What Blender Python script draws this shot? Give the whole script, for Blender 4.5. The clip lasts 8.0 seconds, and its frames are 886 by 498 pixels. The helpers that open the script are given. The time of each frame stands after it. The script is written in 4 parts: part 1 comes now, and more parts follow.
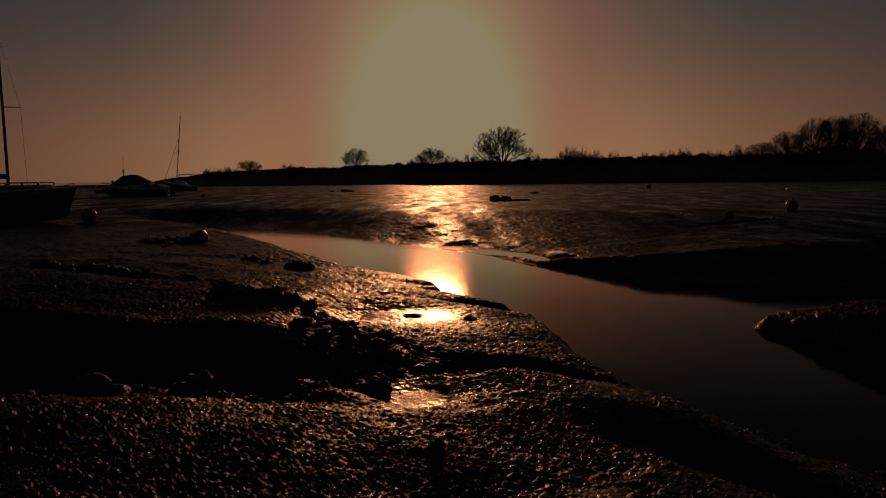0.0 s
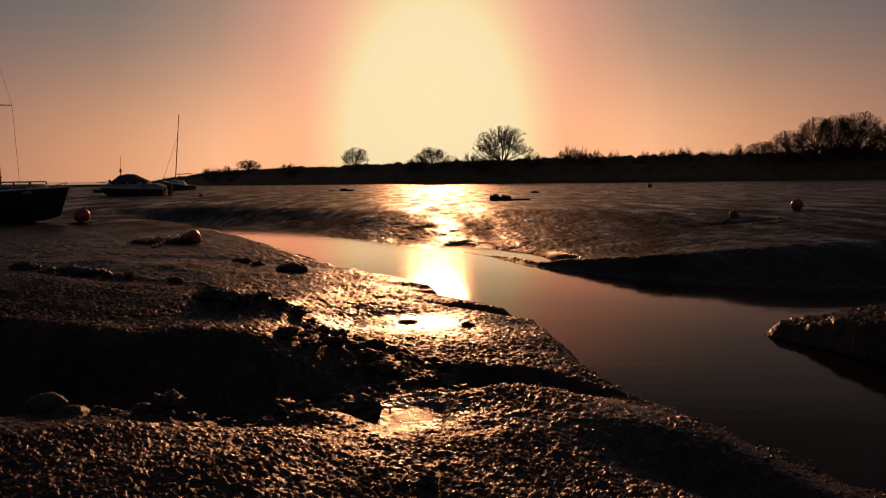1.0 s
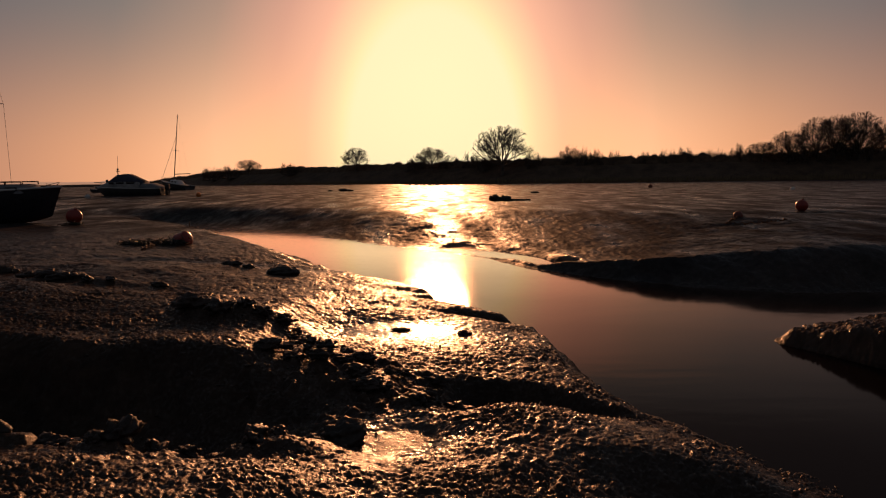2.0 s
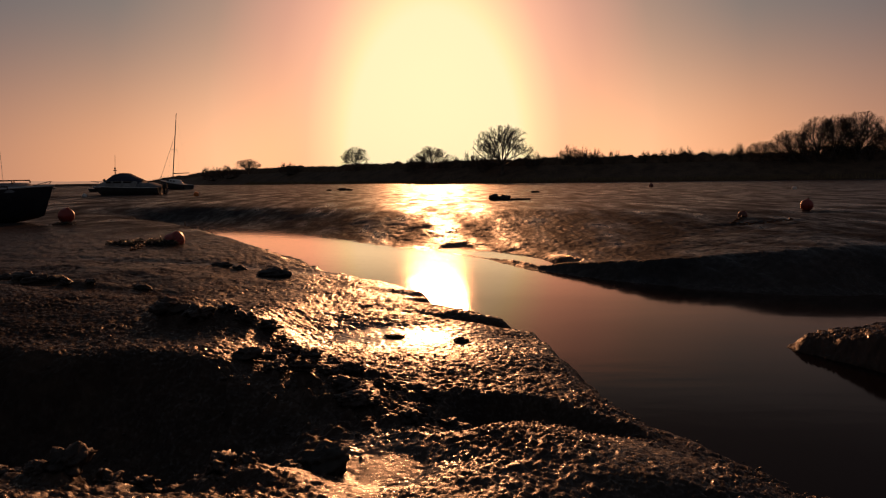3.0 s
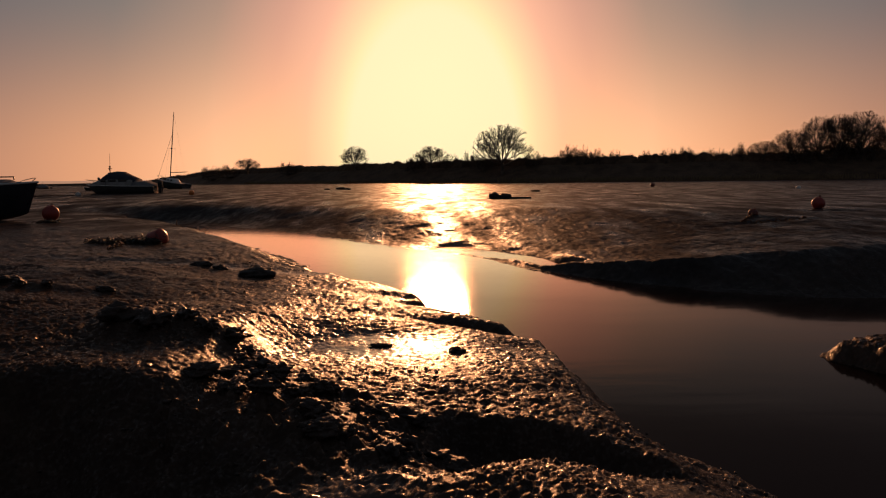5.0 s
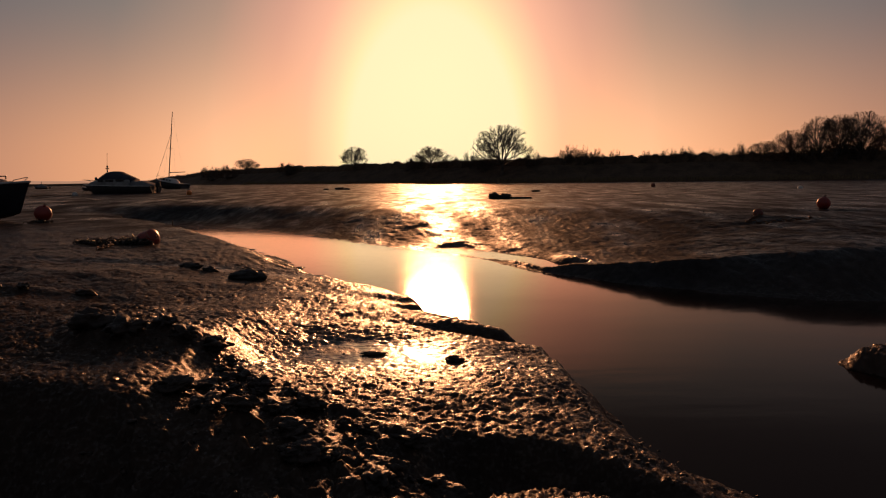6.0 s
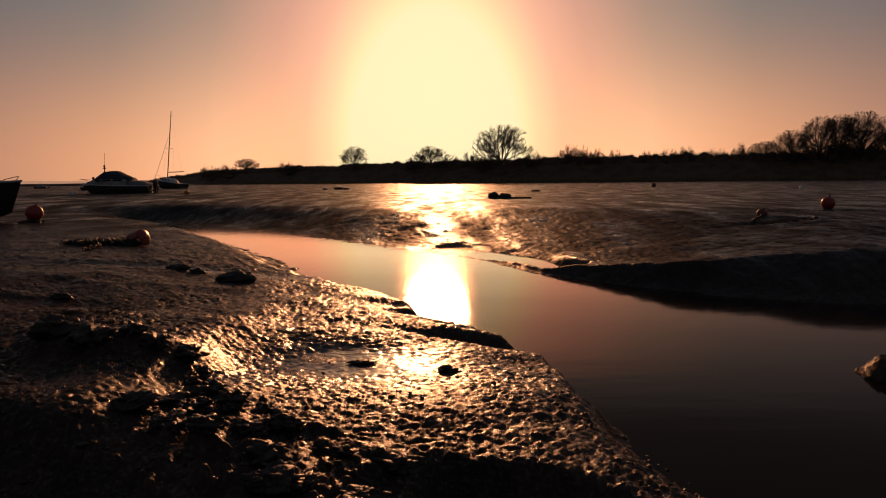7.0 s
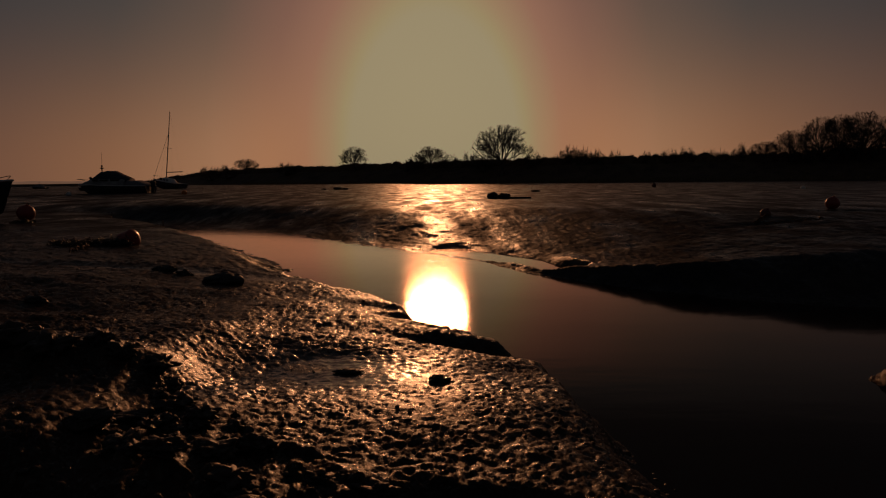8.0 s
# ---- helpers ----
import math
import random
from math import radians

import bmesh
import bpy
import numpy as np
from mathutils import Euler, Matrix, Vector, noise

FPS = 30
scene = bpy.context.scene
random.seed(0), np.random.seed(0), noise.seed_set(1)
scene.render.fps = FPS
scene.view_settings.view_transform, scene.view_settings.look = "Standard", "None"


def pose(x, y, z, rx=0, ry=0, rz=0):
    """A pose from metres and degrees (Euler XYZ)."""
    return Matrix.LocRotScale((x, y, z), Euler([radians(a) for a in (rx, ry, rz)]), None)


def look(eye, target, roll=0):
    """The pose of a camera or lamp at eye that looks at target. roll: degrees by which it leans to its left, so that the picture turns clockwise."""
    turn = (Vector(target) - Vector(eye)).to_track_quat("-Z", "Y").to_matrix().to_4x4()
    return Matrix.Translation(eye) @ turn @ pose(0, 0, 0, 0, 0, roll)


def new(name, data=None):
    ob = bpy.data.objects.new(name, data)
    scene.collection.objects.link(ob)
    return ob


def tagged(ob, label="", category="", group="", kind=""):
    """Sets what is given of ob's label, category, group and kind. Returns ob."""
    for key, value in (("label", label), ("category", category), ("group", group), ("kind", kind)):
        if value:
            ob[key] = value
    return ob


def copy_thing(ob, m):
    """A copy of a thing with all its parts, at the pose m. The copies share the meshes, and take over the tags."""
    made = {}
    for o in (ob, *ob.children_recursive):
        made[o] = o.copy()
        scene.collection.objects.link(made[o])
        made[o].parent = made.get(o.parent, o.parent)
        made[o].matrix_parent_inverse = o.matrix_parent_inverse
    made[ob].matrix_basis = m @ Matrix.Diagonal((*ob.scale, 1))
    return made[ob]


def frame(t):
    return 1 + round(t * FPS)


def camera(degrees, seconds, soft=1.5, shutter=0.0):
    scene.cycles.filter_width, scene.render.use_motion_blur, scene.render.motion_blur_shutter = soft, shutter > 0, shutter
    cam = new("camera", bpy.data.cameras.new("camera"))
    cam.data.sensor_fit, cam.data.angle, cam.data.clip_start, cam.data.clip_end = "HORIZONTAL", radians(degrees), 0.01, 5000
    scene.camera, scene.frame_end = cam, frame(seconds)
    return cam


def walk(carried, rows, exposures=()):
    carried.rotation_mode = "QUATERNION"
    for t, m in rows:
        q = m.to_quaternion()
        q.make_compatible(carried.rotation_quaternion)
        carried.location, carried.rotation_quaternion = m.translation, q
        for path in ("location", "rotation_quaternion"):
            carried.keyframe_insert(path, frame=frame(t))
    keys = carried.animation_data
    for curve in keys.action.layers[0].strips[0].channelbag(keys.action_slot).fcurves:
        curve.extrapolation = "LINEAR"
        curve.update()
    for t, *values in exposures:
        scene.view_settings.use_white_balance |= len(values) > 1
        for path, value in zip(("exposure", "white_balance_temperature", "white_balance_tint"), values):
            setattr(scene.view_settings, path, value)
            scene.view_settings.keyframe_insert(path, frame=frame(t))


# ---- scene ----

# ---------------------------------------------------------------- camera
cam = camera(66.0, 8.0, soft=1.15)
PATH = [
    (0.0, (-0.192, -0.199, 1.248), (-0.192, 1.792, 1.050), -0.8),
    (0.5, (-0.174, 0.019, 1.243), (-0.174, 2.009, 1.044), -0.82),
    (1.0, (-0.154, 0.238, 1.241), (-0.154, 2.228, 1.041), -0.82),
    (1.5, (-0.127, 0.452, 1.241), (-0.127, 2.442, 1.042), -0.8),
    (3.0, (-0.056, 1.080, 1.222), (-0.056, 3.070, 1.021), -0.76),
    (3.5, (-0.038, 1.292, 1.196), (-0.038, 3.282, 0.995), -0.74),
    (4.0, (-0.024, 1.504, 1.164), (-0.024, 3.494, 0.963), -0.72),
    (4.5, (-0.009, 1.709, 1.134), (-0.009, 3.699, 0.933), -0.71),
    (6.0, (0.026, 2.291, 1.088), (0.027, 4.281, 0.888), -0.69),
    (6.5, (0.054, 2.480, 1.079), (0.054, 4.470, 0.878), -0.68),
    (7.0, (0.086, 2.664, 1.066), (0.087, 4.654, 0.866), -0.67),
    (7.5, (0.117, 2.838, 1.053), (0.118, 4.828, 0.854), -0.66),
    (8.0, (0.149, 3.003, 1.041), (0.150, 4.993, 0.842), -0.65),
]
# the film fades in at its start and out at its end
FADE = [(0.0, -2.14), (0.25, -1.55), (0.5, -1.05), (0.75, -0.6), (1.0, -0.23), (1.2, 0.0), (6.95, 0.0), (7.25, -0.14), (7.5, -0.38), (7.75, -0.95), (8.0, -1.85)]
walk(cam, [(t, look(eye, to, lean)) for t, eye, to, lean in PATH], FADE)

# ---------------------------------------------------------------- sky and sun
SUN_EL, SUN_AZ = 11.5, -0.6          # degrees above the horizon, and to the right of straight ahead
SUN_DIR = Vector((math.sin(radians(SUN_AZ)) * math.cos(radians(SUN_EL)), math.cos(radians(SUN_AZ)) * math.cos(radians(SUN_EL)), math.sin(radians(SUN_EL))))


def add_node(tree, kind, **settings):
    n = tree.nodes.new(kind)
    for key, value in settings.items():
        if key == "op":
            n.operation = value
        elif key == "blend":
            n.blend_type = value
        elif key == "data":
            n.data_type = value
    return n


def math_node(tree, op, a, b=None, c=None, clamp=False):
    n = tree.nodes.new("ShaderNodeMath")
    n.operation, n.use_clamp = op, clamp
    for i, v in enumerate((a, b, c)):
        if v is None:
            continue
        if isinstance(v, (int, float)):
            n.inputs[i].default_value = v
        else:
            tree.links.new(v, n.inputs[i])
    return n.outputs[0]


def ramp_node(tree, fac, stops, smooth=False):
    n = tree.nodes.new("ShaderNodeValToRGB")
    n.color_ramp.interpolation = "EASE" if smooth else "LINEAR"
    while len(n.color_ramp.elements) < len(stops):
        n.color_ramp.elements.new(0.5)
    for e, (p, c) in zip(n.color_ramp.elements, stops):
        e.position = p
        e.color = (c, c, c, 1) if isinstance(c, (int, float)) else (*c, 1)
    if fac is not None:
        tree.links.new(fac, n.inputs[0])
    return n.outputs[0]


def mix_colour(tree, fac, a, b, blend="MIX"):
    n = tree.nodes.new("ShaderNodeMix")
    n.data_type, n.blend_type = "RGBA", blend
    for socket, v in ((n.inputs[0], fac), (n.inputs[6], a), (n.inputs[7], b)):
        if isinstance(v, (int, float)):
            socket.default_value = v
        elif isinstance(v, tuple):
            socket.default_value = (*v, 1)
        else:
            tree.links.new(v, socket)
    return n.outputs[2]


def make_world():
    world = bpy.data.worlds.new("evening_sky")
    scene.world = world
    world.use_nodes = True
    tree = world.node_tree
    tree.nodes.clear()
    out = tree.nodes.new("ShaderNodeOutputWorld")
    back = tree.nodes.new("ShaderNodeBackground")
    sky = tree.nodes.new("ShaderNodeTexSky")
    sky.sky_type, sky.sun_disc = "NISHITA", False
    sky.sun_elevation, sky.sun_rotation = radians(SUN_EL), radians(SUN_AZ)
    sky.dust_density, sky.air_density = 3.0, 1.3
    where = tree.nodes.new("ShaderNodeTexCoord").outputs["Generated"]
    sep = tree.nodes.new("ShaderNodeSeparateXYZ")
    tree.links.new(where, sep.inputs[0])
    # azimuth from the sun and elevation, in degrees
    az = math_node(tree, "ABSOLUTE", math_node(tree, "SUBTRACT", math_node(tree, "MULTIPLY", math_node(tree, "ARCTAN2", sep.outputs["X"], sep.outputs["Y"]), 57.2958), SUN_AZ))
    el = math_node(tree, "MULTIPLY", math_node(tree, "ARCSINE", sep.outputs["Z"]), 57.2958)
    # bright haze round the sun, taller than wide
    up = math_node(tree, "MULTIPLY", math_node(tree, "SUBTRACT", el, 2.4), 0.62)
    up = math_node(tree, "ADD", up, math_node(tree, "MULTIPLY", math_node(tree, "MAXIMUM", math_node(tree, "SUBTRACT", el, 15.0), 0.0), 7.5))
    off = math_node(tree, "SQRT", math_node(tree, "ADD", math_node(tree, "MULTIPLY", az, az), math_node(tree, "MULTIPLY", up, up)))
    haze = ramp_node(tree, math_node(tree, "DIVIDE", off, 60.0), [(q / 60.0, c) for q, c in HAZE])
    # warm band low along the horizon
    low = math_node(tree, "EXPONENT", math_node(tree, "MULTIPLY", math_node(tree, "POWER", math_node(tree, "DIVIDE", el, 8.8), 2.0), -1.0))
    side = ramp_node(tree, math_node(tree, "DIVIDE", az, 180.0), [(q / 180.0, c) for q, c in GLOW])
    glow = mix_colour(tree, 1.0, side, low, "MULTIPLY")
    total = mix_colour(tree, 1.0, haze, glow, "ADD")
    tree.links.new(sky.outputs[0], back.inputs["Color"])
    back.inputs["Strength"].default_value = 0.002
    second = tree.nodes.new("ShaderNodeBackground")
    tree.links.new(total, second.inputs["Color"])
    both = tree.nodes.new("ShaderNodeAddShader")
    tree.links.new(back.outputs[0], both.inputs[0])
    tree.links.new(second.outputs[0], both.inputs[1])
    tree.links.new(both.outputs[0], out.inputs["Surface"])


HAZE = [
    (0.0, (1.0, 0.83, 0.50)), (6.9, (1.0, 0.82, 0.49)), (7.7, (1.0, 0.78, 0.41)), (8.7, (1.0, 0.64, 0.36)), (10.6, (0.90, 0.43, 0.29)), (13.4, (0.63, 0.31, 0.235)),
    (18.2, (0.31, 0.215, 0.18)), (25.0, (0.14, 0.15, 0.155)), (32.0, (0.115, 0.128, 0.142)), (45.0, (0.052, 0.059, 0.072)), (60.0, (0.050, 0.056, 0.070)),
]
# azimuth from the sun, and the colour low over the horizon: orange ahead, a dim pink belt behind
GLOW = [
    (0.0, (0.0, 0.0, 0.0)), (8.0, (0.0, 0.0, 0.0)), (11.0, (0.3, 0.12, 0.0)), (13.5, (0.6, 0.25, 0.05)), (17.5, (0.80, 0.33, 0.11)), (25.0, (0.70, 0.235, 0.045)),
    (32.0, (0.48, 0.15, 0.02)), (45.0, (0.25, 0.09, 0.03)), (90.0, (0.04, 0.025, 0.02)), (130.0, (0.05, 0.032, 0.027)), (180.0, (0.06, 0.039, 0.034)),
]
make_world()

sun = new("sun", bpy.data.lights.new("sun", "SUN"))
sun.data.energy, sun.data.angle, sun.data.color = 2.0, radians(5.2), (1.0, 0.40, 0.165)
sun.matrix_world = look(SUN_DIR * 100, (0, 0, 0))


# ---------------------------------------------------------------- materials
def material(name, colour, rough=0.6, spec=0.5, metal=0.0):
    m = bpy.data.materials.new(name)
    m.use_nodes = True
    b = m.node_tree.nodes["Principled BSDF"]
    b.inputs["Base Color"].default_value = (*colour, 1)
    b.inputs["Roughness"].default_value = rough
    b.inputs["Specular IOR Level"].default_value = spec
    b.inputs["Metallic"].default_value = metal
    return m, m.node_tree, b


def noise_node(tree, scale, detail=4.0, rough=0.55, vector=None, stretch=None):
    n = tree.nodes.new("ShaderNodeTexNoise")
    n.inputs["Scale"].default_value, n.inputs["Detail"].default_value, n.inputs["Roughness"].default_value = scale, detail, rough
    if vector is None:
        vector = tree.nodes.new("ShaderNodeTexCoord").outputs["Object"]
    if stretch:
        mp = tree.nodes.new("ShaderNodeMapping")
        mp.inputs["Scale"].default_value = stretch
        tree.links.new(vector, mp.inputs[0])
        vector = mp.outputs[0]
    tree.links.new(vector, n.inputs["Vector"])
    return n.outputs["Fac"]


def bump_node(tree, height, strength, distance, below=None):
    n = tree.nodes.new("ShaderNodeBump")
    n.inputs["Strength"].default_value, n.inputs["Distance"].default_value = strength, distance
    tree.links.new(height, n.inputs["Height"])
    if below is not None:
        tree.links.new(below, n.inputs["Normal"])
    return n.outputs[0]


def worn(name, dark, light, scale, rough=(0.4, 0.7), bump=0.004, spec=0.5, metal=0.0, fine=6.0):
    """A surface that varies at two scales in colour, gloss and relief."""
    m, tree, b = material(name, light, rough[0], spec, metal)
    big, small = noise_node(tree, scale), noise_node(tree, scale * fine, 5.0)
    both = math_node(tree, "ADD", math_node(tree, "MULTIPLY", big, 0.6), math_node(tree, "MULTIPLY", small, 0.4))
    tree.links.new(ramp_node(tree, both, [(0.36, dark), (0.62, light)]), b.inputs["Base Color"])
    tree.links.new(ramp_node(tree, small, [(0.3, rough[0]), (0.7, rough[1])]), b.inputs["Roughness"])
    if bump:
        tree.links.new(bump_node(tree, small, 0.7, bump), b.inputs["Normal"])
    return m


def make_mud():
    m, tree, b = material("wet_mud", (0.04, 0.03, 0.024), 0.4, 0.22)
    where = tree.nodes.new("ShaderNodeTexCoord").outputs["Object"]
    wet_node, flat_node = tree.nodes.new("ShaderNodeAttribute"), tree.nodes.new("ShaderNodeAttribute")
    wet_node.attribute_name, flat_node.attribute_name = "wet_lit_gloss", "open_flat"
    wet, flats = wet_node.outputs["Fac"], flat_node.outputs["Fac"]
    big, mid = noise_node(tree, 0.9, 5), noise_node(tree, 7.0, 5)
    fine, grit = noise_node(tree, 60.0, 4, 0.65), noise_node(tree, 190.0, 3, 0.6)
    streak = noise_node(tree, 1.0, 8, 0.68, where, (0.9, 0.22, 1.0))
    chop = noise_node(tree, 10.0, 6, 0.7, where, (1.0, 0.16, 1.0))
    pebbly = noise_node(tree, 24.0, 6, 0.75, where, (0.85, 1.0, 1.0))
    tone = math_node(tree, "ADD", math_node(tree, "MULTIPLY", big, 0.5), math_node(tree, "MULTIPLY", mid, 0.5))
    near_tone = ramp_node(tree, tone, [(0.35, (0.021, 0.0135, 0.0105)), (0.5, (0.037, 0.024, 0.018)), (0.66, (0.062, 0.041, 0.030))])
    # greyer flats: reflected upper sky put into the mud's own colour
    far_sky_tone = ramp_node(tree, tone, [(0.35, (0.020, 0.018, 0.018)), (0.5, (0.032, 0.029, 0.028)), (0.66, (0.052, 0.047, 0.045))])
    tree.links.new(mix_colour(tree, flats, near_tone, far_sky_tone), b.inputs["Base Color"])
    speck = noise_node(tree, 42.0, 3, 0.6)
    beads = ramp_node(tree, math_node(tree, "ADD", math_node(tree, "MULTIPLY", speck, 0.7), math_node(tree, "MULTIPLY", pebbly, 0.3)), [(0.52, 0.0), (0.57, 1.0)])
    near_gloss = ramp_node(tree, tone, [(0.36, 0.34), (0.5, 0.42), (0.64, 0.54)])
    far_gloss = ramp_node(tree, streak, [(0.38, 0.26), (0.49, 0.42), (0.62, 0.62)])
    far_shine = ramp_node(tree, streak, [(0.38, 0.075), (0.49, 0.028), (0.62, 0.012)])
    near_gloss = mix_colour(tree, beads, near_gloss, (0.2, 0.2, 0.2))
    gloss = mix_colour(tree, flats, near_gloss, far_gloss)
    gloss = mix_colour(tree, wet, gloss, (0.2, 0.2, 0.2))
    tree.links.new(gloss, b.inputs["Roughness"])
    dulled = tree.nodes.new("ShaderNodeAttribute")
    dulled.attribute_name = "dulled"
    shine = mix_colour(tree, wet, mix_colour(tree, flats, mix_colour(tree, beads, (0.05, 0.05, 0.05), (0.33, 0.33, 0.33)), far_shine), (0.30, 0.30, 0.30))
    shine = mix_colour(tree, dulled.outputs["Fac"], shine, mix_colour(tree, 1.0, shine, (0.24, 0.24, 0.24), "MULTIPLY"))
    tree.links.new(shine, b.inputs["Specular IOR Level"])
    # gloss tint: warm close by, blue on the flats in place of reflected sky
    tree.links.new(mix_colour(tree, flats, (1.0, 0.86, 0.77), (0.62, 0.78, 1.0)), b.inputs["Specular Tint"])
    # broken chop on the open flats, clods and grit close by
    n = bump_node(tree, math_node(tree, "MULTIPLY", chop, flats), 1.0, 0.007)
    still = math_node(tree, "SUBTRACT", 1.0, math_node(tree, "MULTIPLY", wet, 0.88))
    pebbly, fine, grit = (math_node(tree, "MULTIPLY", v, still) for v in (pebbly, fine, grit))
    n = bump_node(tree, math_node(tree, "MULTIPLY", mid, still), 0.4, 0.008, n)
    n = bump_node(tree, pebbly, 0.8, 0.006, n)
    n = bump_node(tree, fine, 0.7, 0.003, n)
    n = bump_node(tree, grit, 0.6, 0.0012, n)
    tree.links.new(n, b.inputs["Normal"])
    return m


def make_water(name, rough, ripple):
    m, tree, b = material(name, (0.010, 0.007, 0.006), 0.6, 0.0)
    where = tree.nodes.new("ShaderNodeTexCoord").outputs["Object"]
    wide, small = noise_node(tree, 1.6, 3, 0.5, where, (0.5, 1.4, 1.0)), noise_node(tree, 9.0, 3, 0.5, where, (0.6, 1.6, 1.0))
    n = bump_node(tree, wide, 0.4, ripple)
    n = bump_node(tree, small, 0.3, ripple * 0.12, n)
    # mirror gloss that grows towards grazing angles
    gloss = add_node(tree, "ShaderNodeBsdfGlossy")
    gloss.inputs["Color"].default_value, gloss.inputs["Roughness"].default_value = (1.0, 0.80, 0.72, 1), rough
    tree.links.new(n, gloss.inputs["Normal"])
    facing = add_node(tree, "ShaderNodeLayerWeight")
    facing.inputs["Blend"].default_value = 0.5
    steep = math_node(tree, "MULTIPLY", math_node(tree, "SUBTRACT", 1.0, facing.outputs["Facing"]), 2.0)
    fac = ramp_node(tree, steep, [(0.0, 1.0), (0.14, 0.92), (0.21, 0.79), (0.28, 0.47), (0.35, 0.29), (0.42, 0.20), (0.52, 0.125), (0.68, 0.07), (0.84, 0.045), (1.0, 0.04)])
    mixed = add_node(tree, "ShaderNodeMixShader")
    tree.links.new(fac, mixed.inputs[0])
    tree.links.new(b.outputs[0], mixed.inputs[1])
    tree.links.new(gloss.outputs[0], mixed.inputs[2])
    for node in tree.nodes:
        if node.bl_idname == "ShaderNodeOutputMaterial":
            tree.links.new(mixed.outputs[0], node.inputs["Surface"])
    return m


MUD = make_mud()
WATER = make_water("creek_water", 0.08, 0.007)
CLOD = worn("mud_clod", (0.016, 0.0105, 0.008), (0.048, 0.031, 0.023), 9.0, (0.3, 0.6), 0.012, 0.3)
ROCK = worn("weedy_rock", (0.012, 0.009, 0.007), (0.042, 0.032, 0.025), 7.0, (0.35, 0.7), 0.012, 0.35)
RED = worn("red_plastic", (0.18, 0.016, 0.010), (0.30, 0.028, 0.016), 3.0, (0.3, 0.5), 0.001)
ORANGE = worn("orange_plastic", (0.6, 0.16, 0.03), (0.8, 0.25, 0.05), 3.0, (0.3, 0.5), 0.001)
DARK_BUOY = worn("fouled_plastic", (0.05, 0.02, 0.015), (0.20, 0.05, 0.03), 4.0, (0.4, 0.7), 0.003)
PALE = worn("pale_plastic", (0.45, 0.42, 0.38), (0.7, 0.67, 0.62), 4.0, (0.3, 0.5), 0.001)
CHAIN = worn("rusty_chain", (0.05, 0.025, 0.015), (0.16, 0.08, 0.04), 20.0, (0.5, 0.8), 0.002, 0.5, 0.4)
WEED = worn("bladder_weed", (0.008, 0.008, 0.005), (0.026, 0.022, 0.012), 14.0, (0.25, 0.6), 0.006)
HULL_DARK = worn("dark_blue_gelcoat", (0.010, 0.010, 0.014), (0.022, 0.023, 0.030), 1.5, (0.25, 0.5), 0.001)
HULL_BLACK = worn("black_antifoul", (0.018, 0.016, 0.016), (0.05, 0.045, 0.042), 2.0, (0.6, 0.9), 0.002)
HULL_WHITE = worn("weathered_white_gelcoat", (0.42, 0.41, 0.39), (0.62, 0.61, 0.58), 1.2, (0.25, 0.5), 0.001)
HULL_GREY = worn("dirty_grey_gelcoat", (0.17, 0.16, 0.15), (0.29, 0.28, 0.26), 1.6, (0.35, 0.6), 0.001)
DECK = worn("grey_deck", (0.2, 0.19, 0.18), (0.34, 0.33, 0.31), 2.0, (0.5, 0.8), 0.001)
CANVAS = worn("grey_canvas", (0.10, 0.10, 0.105), (0.18, 0.18, 0.185), 2.5, (0.7, 0.95), 0.01)
NAVY = worn("navy_canvas", (0.018, 0.02, 0.035), (0.04, 0.045, 0.07), 2.5, (0.7, 0.95), 0.01)
ALLOY = worn("mast_alloy", (0.14, 0.13, 0.12), (0.24, 0.23, 0.22), 3.0, (0.5, 0.7), 0.0, 0.4, 0.3)
STEEL = worn("rail_steel", (0.16, 0.15, 0.14), (0.26, 0.25, 0.24), 5.0, (0.45, 0.7), 0.0, 0.4, 0.3)
TEAK = worn("varnished_wood", (0.10, 0.045, 0.02), (0.22, 0.11, 0.05), 6.0, (0.3, 0.5), 0.002)
GLASS = worn("dark_window", (0.008, 0.008, 0.009), (0.014, 0.014, 0.016), 1.0, (0.04, 0.08), 0.0)
RUBBER = worn("black_rubber", (0.012, 0.012, 0.012), (0.03, 0.03, 0.03), 6.0, (0.6, 0.9), 0.001)
BARK = worn("winter_bark", (0.05, 0.036, 0.026), (0.12, 0.085, 0.06), 1.5, (0.7, 0.95), 0.02)
SCRUB = worn("winter_scrub", (0.06, 0.038, 0.024), (0.13, 0.082, 0.05), 0.6, (0.8, 1.0), 0.05, 0.2)
TURF = worn("rough_turf", (0.05, 0.031, 0.02), (0.12, 0.076, 0.046), 0.25, (0.8, 1.0), 0.1, 0.2)
REED = worn("dry_reed", (0.12, 0.08, 0.04), (0.26, 0.18, 0.09), 0.8, (0.7, 0.95), 0.05, 0.2)
# orange emission stands in for the bright haze over these hills
FAR_LAND = worn("haze_glow_hills", (0.10, 0.075, 0.06), (0.15, 0.115, 0.09), 0.004, (0.9, 1.0), 0.0, 0.1)
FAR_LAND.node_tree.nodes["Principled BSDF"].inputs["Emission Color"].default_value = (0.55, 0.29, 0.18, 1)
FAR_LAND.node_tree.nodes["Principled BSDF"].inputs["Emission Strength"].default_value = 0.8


# ---------------------------------------------------------------- building helpers
def mesh_from(name, bm, mat, smooth=True):
    me = bpy.data.meshes.new(name)
    bm.to_mesh(me)
    bm.free()
    me.materials.append(mat)
    if smooth:
        me.polygons.foreach_set("use_smooth", [True] * len(me.polygons))
    return me


